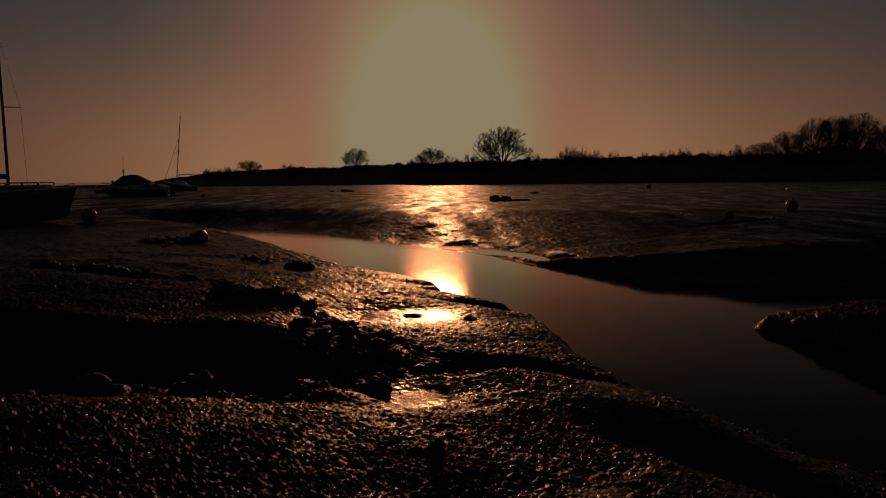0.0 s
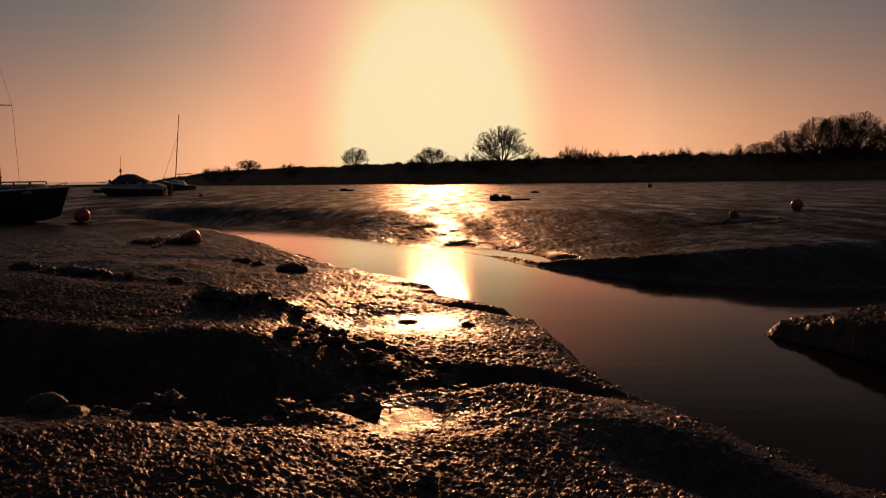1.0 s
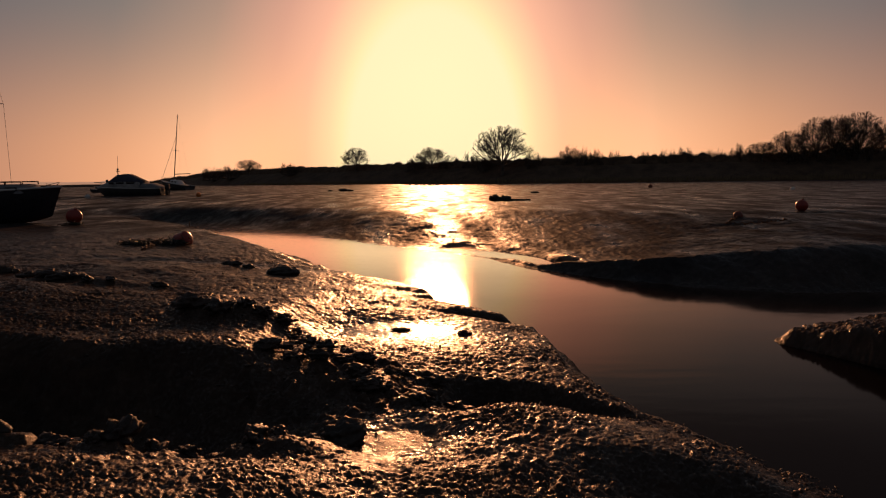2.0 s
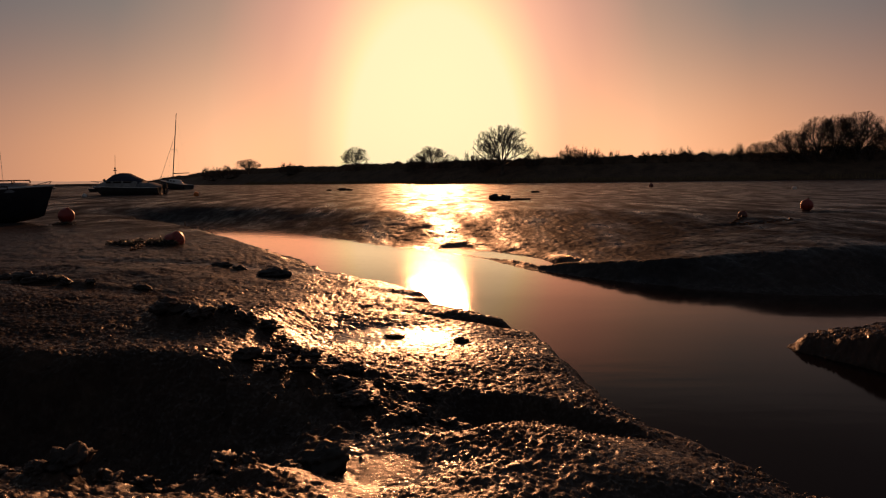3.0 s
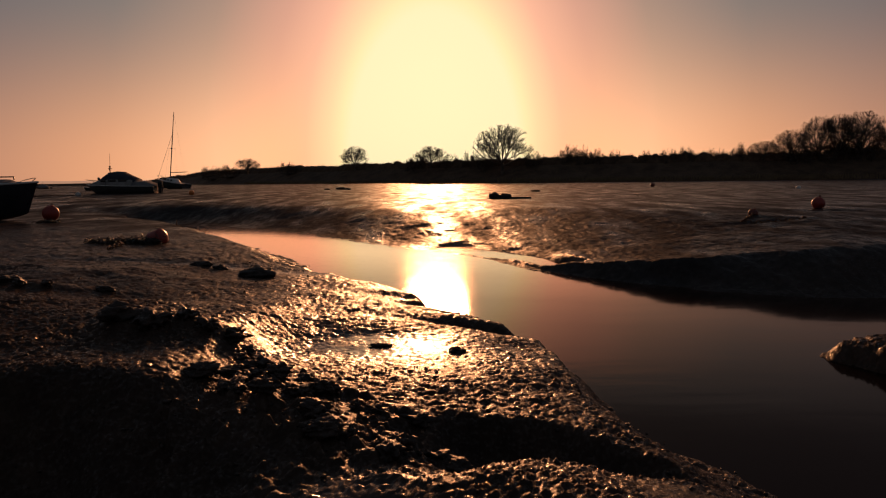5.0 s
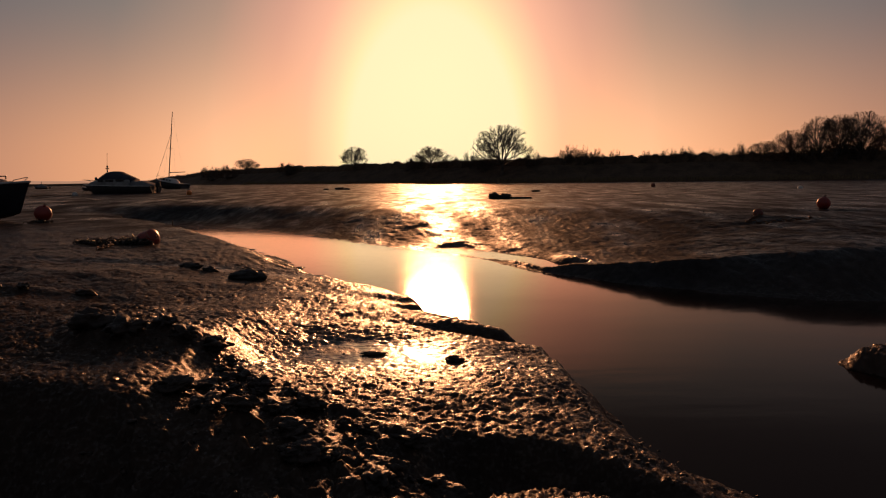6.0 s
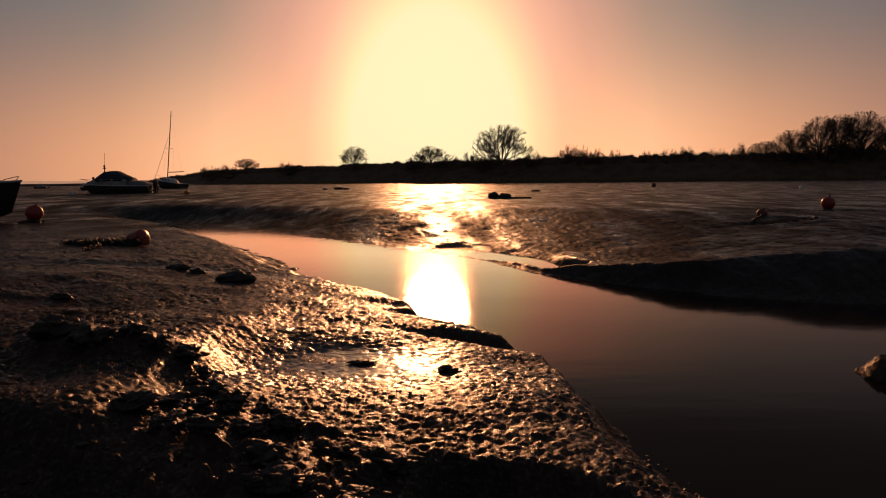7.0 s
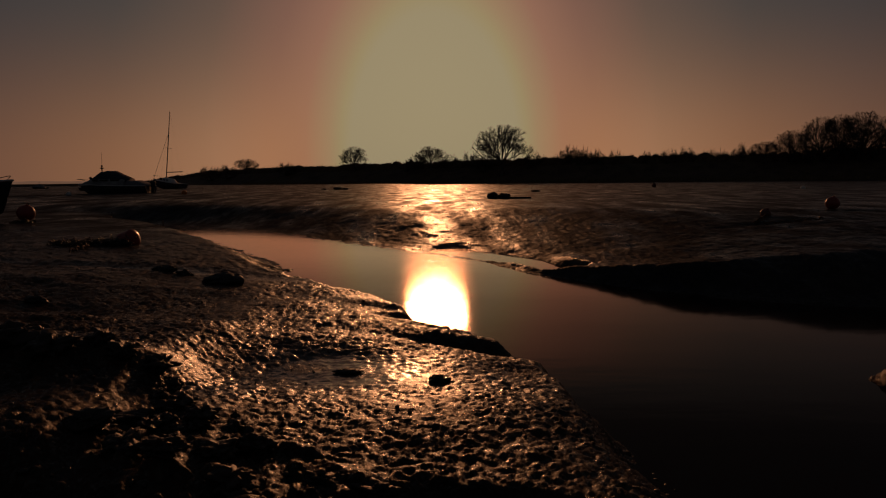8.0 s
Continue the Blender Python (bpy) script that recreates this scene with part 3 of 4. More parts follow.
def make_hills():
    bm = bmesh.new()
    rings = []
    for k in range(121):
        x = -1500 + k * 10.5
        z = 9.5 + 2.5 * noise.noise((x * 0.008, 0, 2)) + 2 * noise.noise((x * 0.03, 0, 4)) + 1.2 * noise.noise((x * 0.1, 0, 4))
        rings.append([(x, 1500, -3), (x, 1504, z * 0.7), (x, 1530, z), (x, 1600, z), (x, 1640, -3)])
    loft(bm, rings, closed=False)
    tagged(new("backdrop", mesh_from("backdrop", bm, FAR_LAND)), "low hills beyond the estuary mouth, their haze painted as orange glow", "hills", kind="structure")
    bm = bmesh.new()
    rings = []
    for k in range(121):
        x = -560 + k * 3.6
        z = 1.9 + 0.5 * noise.noise((x * 0.05, 0, 2)) + 0.4 * noise.noise((x * 0.3, 0, 4))
        z *= min(1.0, k / 20, (120 - k) / 20)
        rings.append([(x, 470, -0.4), (x, 474, z * 0.8), (x, 480, z), (x, 500, z), (x, 506, -0.4)])
    loft(bm, rings, closed=False)
    tagged(new("spit", mesh_from("spit", bm, TURF)), "low dark salt marsh spit far across the flats", "marsh", kind="structure")


make_hills()


def near_bank(s, back_by):
    p = shore_line(s)
    along = shore_line(s + 0.01) - shore_line(s - 0.01)
    back = Vector((-along.y, along.x, 0)).normalized()
    if back.y < 0:
        back = -back
    return p + back * back_by


def make_hedge():
    """Uneven winter scrub along the crest of the bank: a lumpy body, twigs standing out of it."""
    rnd = random.Random(11)
    bm = bmesh.new()
    rings = []
    for k in range(701):
        s = k / 700
        base = bank_top(s)
        tall = (2.0 + 0.8 * noise.noise((s * 40, 0, 7)) + 1.0 * noise.noise((s * 160, 0, 8)) + 0.6 * noise.noise((s * 480, 0, 8))) * min(1.0, 0.3 + s * 8)
        ring = []
        for back_by, up in ((12.5, -0.3), (13.3, 0.45), (14.3, 0.85), (15.6, 1.0), (17.5, 0.9), (19.0, 0.4), (19.6, -0.4)):
            p = near_bank(s, back_by + 0.5 * noise.noise((s * 300, back_by, 3)))
            p.z = base - 0.4 + tall * up + 0.4
            ring.append(p)
        rings.append(ring)
    loft(bm, rings, closed=False)
    hedge = tagged(new("hedge", mesh_from("hedge", bm, SCRUB)), "dense leafless scrub hedge along the crest of the bank", "hedge", kind="stuff")
    verts, faces = [], []
    for _ in range(16000):
        s = rnd.random() ** 1.1
        p = near_bank(s, rnd.uniform(13, 18))
        lift = (2.0 + 0.8 * noise.noise((s * 40, 0, 7)) + 1.0 * noise.noise((s * 160, 0, 8)) + 0.6 * noise.noise((s * 480, 0, 8))) * min(1.0, 0.3 + s * 8)
        p.z = bank_top(s) + lift * rnd.uniform(0.4, 0.95)
        tip = p + Vector((rnd.gauss(0, 0.35), rnd.gauss(0, 0.35), rnd.uniform(0.3, 0.9) * (2.0 if rnd.random() < 0.05 else 1.0)))
        w = rnd.uniform(0.02, 0.05)
        n = len(verts)
        verts += [p + Vector((-w, 0, 0)), p + Vector((w, 0, 0)), p + Vector((0, w * 1.5, 0)), tip]
        faces += [(n, n + 1, n + 3), (n + 1, n + 2, n + 3), (n + 2, n, n + 3)]
    me = bpy.data.meshes.new("hedge_twigs")
    me.from_pydata(verts, [], faces)
    me.materials.append(BARK)
    tagged(new("hedge_twigs", me), "fine bare twigs standing above the hedge", "twigs", kind="stuff")
    verts, faces = [], []
    for _ in range(9000):
        s = 0.3 + 0.7 * rnd.random()
        p = near_bank(s, rnd.uniform(-0.5, 4.5))
        p.z = 0.1
        tip = p + Vector((rnd.gauss(0, 0.25), rnd.gauss(0, 0.25), rnd.uniform(0.8, 1.9)))
        w = rnd.uniform(0.03, 0.09)
        n = len(verts)
        verts += [p + Vector((-w, 0, 0)), p + Vector((w, 0, 0)), p + Vector((0, w, 0)), tip]
        faces += [(n, n + 1, n + 3), (n + 1, n + 2, n + 3), (n + 2, n, n + 3)]
    me = bpy.data.meshes.new("reeds")
    me.from_pydata(verts, [], faces)
    me.materials.append(REED)
    tagged(new("reeds", me), "pale dry reeds along the foot of the bank", "reeds", kind="stuff")


make_hedge()


# ---------------------------------------------------------------- bare trees
def twig_mesh(name, segments, sides=3):
    """Tapered bars from (start, end, radius, end radius), in one mesh."""
    n = len(segments)
    a, b = np.array([g[0][:] for g in segments]), np.array([g[1][:] for g in segments])
    r0, r1 = np.array([g[2] for g in segments]), np.array([g[3] for g in segments])
    way = (b - a) / np.maximum(np.linalg.norm(b - a, axis=1), 1e-6)[:, None]
    side = np.cross(way, np.where(np.abs(way[:, 2:]) > 0.9, np.array([[1.0, 0, 0]]), np.array([[0, 0, 1.0]])))
    side /= np.linalg.norm(side, axis=1)[:, None]
    other = np.cross(way, side)
    turn = np.arange(sides) * 2 * math.pi / sides
    ring = side[:, None] * np.cos(turn)[None, :, None] + other[:, None] * np.sin(turn)[None, :, None]
    co = np.concatenate([a[:, None] + ring * r0[:, None, None], b[:, None] + ring * r1[:, None, None]], 1).reshape(-1, 3)
    k = np.arange(sides)
    quad = np.stack([k, (k + 1) % sides, (k + 1) % sides + sides, k + sides], -1)
    faces = (quad[None] + (np.arange(n) * 2 * sides)[:, None, None]).reshape(-1, 4)
    me = bpy.data.meshes.new(name)
    me.from_pydata(co.tolist(), [], faces.tolist())
    me.polygons.foreach_set("use_smooth", [True] * len(me.polygons))
    me.materials.append(BARK)
    return me


def grow(rnd, limbs, twigs, p, way, length, radius, level, thin, wander, fork):
    """A branch in three bends that forks again and again into fine twigs."""
    pts = [p]
    for _ in range(3):
        way = (way + Vector((rnd.gauss(0, wander), rnd.gauss(0, wander), rnd.gauss(0.05, wander)))).normalized()
        pts.append(pts[-1] + way * length / 3)
    tip = max(radius * 0.62, thin)
    for k in range(3):
        (limbs if radius > 0.06 else twigs).append((pts[k], pts[k + 1], radius + (tip - radius) * k / 3, radius + (tip - radius) * (k + 1) / 3))
    if level == 0:
        return
    for k in range(4 if level < 3 else 3):
        t = 3.0 if k == 0 else rnd.uniform(1.0, 3.0)
        i = min(int(t), 2)
        start = pts[i].lerp(pts[i + 1], t - i)
        off = way.orthogonal()
        off.rotate(Matrix.Rotation(rnd.uniform(0, 6.28), 3, way))
        angle = radians(rnd.gauss(12 if k == 0 else fork, 8))
        child = way * math.cos(angle) + off * math.sin(angle)
        grow(rnd, limbs, twigs, start, child, length * rnd.uniform(0.62, 0.8), max(radius * (0.72 if k == 0 else 0.55), thin), level - 1, thin, wander, fork)


def make_tree(seed, height, label, low=0.12, limbs=10, lean=80, levels=5, thin=0.016, fork=32):
    """A bare tree: limbs fan out from a short bole into a dome of fine twigs."""
    rnd = random.Random(seed)
    tree = thing("tree", label, "tree", pose(0, 0, 0))
    thick, fine = [], []
    bole = height * 0.028
    fork_at = Vector((0, 0, height * low))
    thick += [(Vector((0, 0, -1.0)), fork_at * 0.5, bole * 1.3, bole * 1.05), (fork_at * 0.5, fork_at + Vector((0, 0, height * 0.03)), bole * 1.05, bole * 0.8)]
    for k in range(limbs):
        tilt = radians(lean * ((k + 0.3) / limbs) ** 0.8)
        turn = k * 2.4 + rnd.uniform(-0.3, 0.3)
        way = Vector((math.sin(tilt) * math.cos(turn), math.sin(tilt) * math.sin(turn), math.cos(tilt)))
        grow(rnd, thick, fine, fork_at + Vector((0, 0, height * rnd.uniform(-0.03, 0.04))), way, height * rnd.uniform(0.26, 0.32), bole * 0.55, levels, thin, 0.075, fork)
    # the crown's rounded outline: no twig reaches far past its fellows
    tips = np.array([g[1][:] for g in fine])
    wide, top = np.percentile(np.hypot(tips[:, 0], tips[:, 1]), 90), np.percentile(tips[:, 2], 96)
    within = lambda g: math.hypot(math.hypot(g[1].x, g[1].y) / wide, (g[1].z - height * 0.35) / (top - height * 0.35)) < 1.12 + 0.1 * noise.noise(g[1] * 0.6)
    thick, fine = thick[:2] + [g for g in thick[2:] if within(g)], [g for g in fine if within(g)]
    trunk, crown = new("trunk", twig_mesh("trunk", thick, 6)), new("crown", twig_mesh("crown", fine))
    trunk.parent = crown.parent = tree
    return tree


def make_bush(seed, height, width, label, stems=22, levels=3):
    """A thicket: stems from the ground over the whole width, bushed out into a low dome."""
    rnd = random.Random(seed)
    bush = thing("tree", label, "tree", pose(0, 0, 0))
    thick, fine = [], []
    for k in range(stems):
        r, turn = ((k + 0.5) / stems) ** 0.5, k * 2.4
        foot = Vector((math.cos(turn), math.sin(turn), 0)) * r * width * 0.42 - Vector((0, 0, 0.3))
        way = Vector((math.cos(turn) * r * 0.55, math.sin(turn) * r * 0.55, 1.0)).normalized()
        thick.append((Vector((0, 0, -0.5)), foot, 0.12, 0.08))
        grow(rnd, thick, fine, foot, way, height * 0.36 * (1.1 - 0.5 * r) * rnd.uniform(0.9, 1.1), 0.075, levels, 0.032, 0.2, 52)
    trunk, crown = new("stem", twig_mesh("stem", thick, 5)), new("crown", twig_mesh("crown", fine))
    trunk.parent = crown.parent = bush
    return bush


tree_a = make_tree(3, 12.0, "broad bare winter oak standing on the far bank")
tree_b = make_tree(8, 12.0, "upright bare winter tree behind the hedge", 0.10, 7, 48)
tree_c = make_bush(14, 4.5, 8.0, "many-stemmed leafless thorn scrub on the bank")


def spread_of(tree):
    c = next(ch for ch in tree.children if ch.name.startswith("crown"))
    co = np.empty(len(c.data.vertices) * 3, np.float32)
    c.data.vertices.foreach_get("co", co)
    co = co.reshape(-1, 3)
    return float(np.percentile(co[:, 0], 99) - np.percentile(co[:, 0], 1)), float(np.percentile(co[:, 2], 99))


def plant(kind, x, y, z, tall, wide, turn):
    w, h = KIND_SIZE[kind.name]
    m = pose(x, y, z, 0, 0, turn) @ Matrix.Diagonal((wide / w, wide / w, tall / h, 1))
    return m


KIND_SIZE = {t.name: spread_of(t) for t in (tree_a, tree_b, tree_c)}
# kind, bearing (x over y), distance, base height, height, width, turn
PLANTED = [
    (tree_a, 0.0878, 213.0, 3.6, 14.2, 17.0, 0),
    (tree_a, -0.1259, 262.0, 5.6, 8.6, 10.6, 40),
    (tree_a, -0.0157, 233.0, 5.6, 7.0, 11.5, 120), (tree_c, -0.035, 236.0, 5.6, 4.0, 9.0, 20), (tree_c, 0.012, 230.0, 5.6, 3.8, 8.5, 200),
    (tree_a, -0.2825, 310.0, 5.6, 6.2, 11.0, 250), (tree_c, -0.222, 285.0, 6.2, 3.0, 9.0, 100), (tree_c, -0.335, 345.0, 4.6, 4.5, 12.0, 60), (tree_c, -0.31, 330.0, 5.4, 4.0, 12.0, 160),
    (tree_c, 0.045, 222.0, 5.4, 4.6, 7.5, 80), (tree_c, 0.134, 208.0, 5.4, 4.0, 6.5, 10), (tree_c, 0.065, 215.0, 5.4, 3.6, 6.5, 210),
    (tree_c, 0.185, 206.0, 5.6, 5.2, 8.0, 150), (tree_c, 0.203, 203.0, 5.6, 5.0, 8.0, 60), (tree_c, 0.222, 200.0, 5.6, 4.0, 6.0, 300),
    (tree_c, 0.252, 198.0, 5.6, 3.6, 5.0, 30), (tree_c, 0.357, 190.0, 5.6, 3.8, 7.0, 90), (tree_c, 0.33, 191.0, 5.6, 3.4, 7.0, 15), (tree_c, 0.30, 194.0, 5.6, 3.0, 7.0, 115),
    (tree_c, 0.40, 188.0, 5.6, 3.2, 7.0, 45), (tree_c, 0.436, 186.0, 5.8, 4.2, 7.0, 120), (tree_a, 0.466, 185.0, 5.8, 4.8, 8.0, 210),
    (tree_a, 0.506, 184.0, 5.0, 8.4, 10.5, 30), (tree_a, 0.546, 183.0, 5.0, 11.8, 11.0, 0), (tree_b, 0.574, 182.0, 5.0, 12.2, 9.5, 140),
    (tree_a, 0.606, 180.0, 5.0, 12.6, 13.5, 200), (tree_a, 0.648, 184.0, 5.0, 9.8, 11.5, 280),
    (tree_c, 0.52, 179.0, 5.6, 4.5, 10.0, 0), (tree_c, 0.56, 178.0, 5.6, 5.0, 10.0, 40), (tree_c, 0.60, 177.0, 5.6, 5.0, 11.0, 70), (tree_c, 0.64, 177.0, 5.6, 5.0, 12.0, 170), (tree_c, 0.58, 181.0, 5.6, 6.0, 14.0, 250),
    (tree_a, 0.69, 182.0, 5.6, 11.0, 12.0, 100), (tree_b, 0.73, 180.0, 5.6, 10.5, 9.0, 190),
]
used = set()
for kind, bearing, away, z, tall, wide, turn in PLANTED:
    if kind is tree_c:
        z, tall = z - 0.9, tall + 0.9
    back = 15.0 if kind is tree_c else 9.0
    m = plant(kind, bearing * (away + back - 1.0), away + back, z, tall, wide, turn)
    if kind.name not in used:
        used.add(kind.name)
        kind.matrix_world = m
    else:
        made = copy_thing(kind, m)
        made.matrix_basis = m


# ---------------------------------------------------------------- boats
def hull_rings(length, beam, stern_z, bow_z, rake, fine=2.2, stations=18, rise=0.25):
    """Cross sections of a hull from stern to bow, x ahead, keel on z = 0."""
    rings = []
    for k in range(stations + 1):
        u = k / stations
        half = beam / 2 * (1 - max(0.0, (u - 0.42) / 0.58) ** fine) * (0.84 + 0.16 * min(1.0, u / 0.35))
        half = max(half, 0.02)
        top = stern_z + (bow_z - stern_z) * u ** 1.8
        keel = rise * max(0.0, (u - 0.6) / 0.4) ** 2 * bow_z + 0.05 * (1 - u)
        ring = []
        for j in range(-8, 9):
            s = abs(j) / 8
            y = half * math.sin(s * math.pi / 2) ** 0.75 * (1 if j > 0 else -1)
            z = keel + (top - keel) * (1 - math.cos(s * math.pi / 2)) ** 0.9
            x = (u - 0.5) * length - rake * (1 - (z - keel) / max(top - keel, 1e-3)) * max(0.0, (u - 0.5) * 2) ** 3
            ring.append((x, y if j else 0.0, z))
        rings.append(ring)
    return rings


def add_hull(boat, rings, mat, deck_mat, strake_mat, label):
    bm = bmesh.new()
    loft(bm, rings, closed=False)
    bm.verts.ensure_lookup_table()
    bm.faces.new([bm.verts[k] for k in range(len(rings[0]))])
    hull = part("hull", bm, mat, boat, label)
    bm = bmesh.new()
    a = [bm.verts.new((r[0][0], r[0][1] * 0.98, r[0][2] - 0.03)) for r in rings]
    mid = [bm.verts.new((r[0][0], 0, r[0][2] + 0.03)) for r in rings]
    b = [bm.verts.new((r[-1][0], r[-1][1] * 0.98, r[-1][2] - 0.03)) for r in rings]
    for p, q in ((a, mid), (mid, b)):
        for k in range(len(rings) - 1):
            bm.faces.new((p[k], q[k], q[k + 1], p[k + 1]))
    part("deck", bm, deck_mat, boat)
    for side in (0, -1):
        bm = bmesh.new()
        tube(bm, [(r[side][0], r[side][1], r[side][2]) for r in rings], 0.035, 6)
        part("rubbing_strake", bm, strake_mat, boat)
    return hull


def wire(boat, name, a, b, radius, mat, sag=0.0, sides=5, label=""):
    bm = bmesh.new()
    pts = []
    for k in range(9):
        t = k / 8
        p = Vector(a).lerp(Vector(b), t)
        p.z -= sag * 4 * t * (1 - t)
        pts.append(p)
    tube(bm, pts, radius, sides)
    return part(name, bm, mat, boat, label)


def rounded_cabin(length, width, low, tall, nose, tail, squeeze=0.8):
    """A cabin or cover: a lofted hump with sloping ends."""
    rings = []
    for k in range(13):
        u = k / 12
        h = tall * min(1.0, (u / nose) ** 0.8 if u < nose else 1.0, ((1 - u) / tail) ** 0.7 if u > 1 - tail else 1.0)
        h = max(h, 0.03)
        ring = []
        for j in range(11):
            a = math.pi * j / 10
            ring.append(((u - 0.5) * length, width / 2 * math.copysign(abs(math.cos(a)) ** 0.6, math.cos(a)) * (1 - (1 - squeeze) * math.sin(a)), low + h * abs(math.sin(a)) ** 0.55))
        rings.append(ring)
    return rings


def shell(boat, name, stations, low, mat, label, crease=0.0):
    """A cabin or cover lofted over stations of (x, height, half width)."""
    rings = []
    for x, tall, half in stations:
        ring = []
        for j in range(13):
            a = math.pi * j / 12
            y = half * math.copysign(abs(math.cos(a)) ** 0.5, math.cos(a)) * (1 - 0.14 * math.sin(a))
            ring.append((x, y, low + tall * math.sin(a) ** 0.45 + crease * noise.noise((x * 3, y * 3, 4))))
        rings.append(ring)
    bm = bmesh.new()
    loft(bm, rings, closed=False)
    for end in (0, -1):
        bm.verts.ensure_lookup_table()
        first = 0 if end == 0 else len(bm.verts) - 13
        bm.faces.new([bm.verts[first + j] for j in range(13)])
    bmesh.ops.recalc_face_normals(bm, faces=bm.faces)
    return part(name, bm, mat, boat, label)


def sloop(m):
    """The near yacht: dark hull, low coachroof with handrails, mast, boom and rigging."""
    boat = thing("sailing_boat", "dark-hulled sailing boat aground on the mud with a bare mast", "boat", m)
    rings = hull_rings(6.6, 2.2, 1.14, 1.36, 0.45, rise=0.22)
    add_hull(boat, rings, HULL_DARK, DECK, HULL_WHITE, "dark blue weathered hull")
    bm = bmesh.new()
    box(bm, (1.3, 0.09, 0.34), (-0.3, 0, 0.02), 0.03)
    part("keel", bm, HULL_BLACK, boat)
    bm = bmesh.new()
    loft(bm, rounded_cabin(2.7, 1.35, 1.14, 0.33, 0.12, 0.08), closed=False)
    cabin = part("coachroof", bm, CANVAS, boat, "dull dark coachroof")
    cabin.location.x = 0.9
    for side in (-1, 1):
        for x in (-0.5, 0.3, 0.95):
            bm = bmesh.new()
            box(bm, (0.45, 0.02, 0.13), (x, side * 0.66, 1.31), 0.008)
            part("window", bm, GLASS, cabin)
        bm = bmesh.new()
        tube(bm, [(-0.9, side * 0.42, 1.55), (1.15, side * 0.42, 1.55)], 0.022, 6)
        for x in (-0.9, -0.2, 0.5, 1.15):
            tube(bm, [(x, side * 0.42, 1.44), (x, side * 0.42, 1.56)], 0.022, 6)
        part("handrail", bm, TEAK, cabin)
    top, foot = Vector((0.57, 0, 7.3)), Vector((0.47, 0, 1.44))
    bm = bmesh.new()
    tube(bm, [foot, foot.lerp(top, 0.5), top], [0.055, 0.052, 0.04], 10)
    mast = part("mast", bm, ALLOY, boat)
    bm = bmesh.new()
    tube(bm, [(top.x, 0, top.z), (top.x, 0, top.z + 0.12)], 0.02, 6)
    tube(bm, [(top.x - 0.03, 0, top.z + 0.1), (top.x + 0.1, 0, top.z + 0.14)], 0.012, 5)
    part("masthead_light", bm, RUBBER, mast)
    mid = foot.lerp(top, 0.5)
    for side in (-1, 1):
        bm = bmesh.new()
        tube(bm, [mid, mid + Vector((0.32, side * 0.5, 0.02))], [0.022, 0.014], 6)
        part("spreader", bm, ALLOY, mast)
        wire(boat, "shroud", mid + Vector((0.32, side * 0.5, 0.02)), (0.4, side * 1.05, 1.2), 0.006, STEEL)
        wire(boat, "shroud", mid + Vector((0.32, side * 0.5, 0.02)), top - Vector((0, 0, 0.25)), 0.006, STEEL)
    wire(boat, "backstay", top, (-3.25, 0, 1.2), 0.006, STEEL)
    bm = bmesh.new()
    tube(bm, [(0.55, 0, 1.75), (-2.1, 0, 1.72)], 0.045, 8)
    part("boom", bm, ALLOY, boat)
    bm = bmesh.new()
    tube(bm, [(0.4, 0, 1.84), (-0.6, 0, 1.86), (-2.0, 0, 1.78)], [0.05, 0.12, 0.06], 10)
    part("sail_cover", bm, NAVY, boat)
    bm = bmesh.new()
    tube(bm, [(2.75, 0.3, 1.3), (2.95, 0.25, 1.42), (3.2, 0.05, 1.5), (3.2, -0.05, 1.5), (2.95, -0.25, 1.42), (2.75, -0.3, 1.3)], 0.012, 6)
    part("pulpit", bm, STEEL, boat)
    bm = bmesh.new()
    box(bm, (0.06, 0.05, 0.9), (-3.42, 0, 0.65), 0.015)
    part("rudder", bm, HULL_BLACK, boat)
    return boat


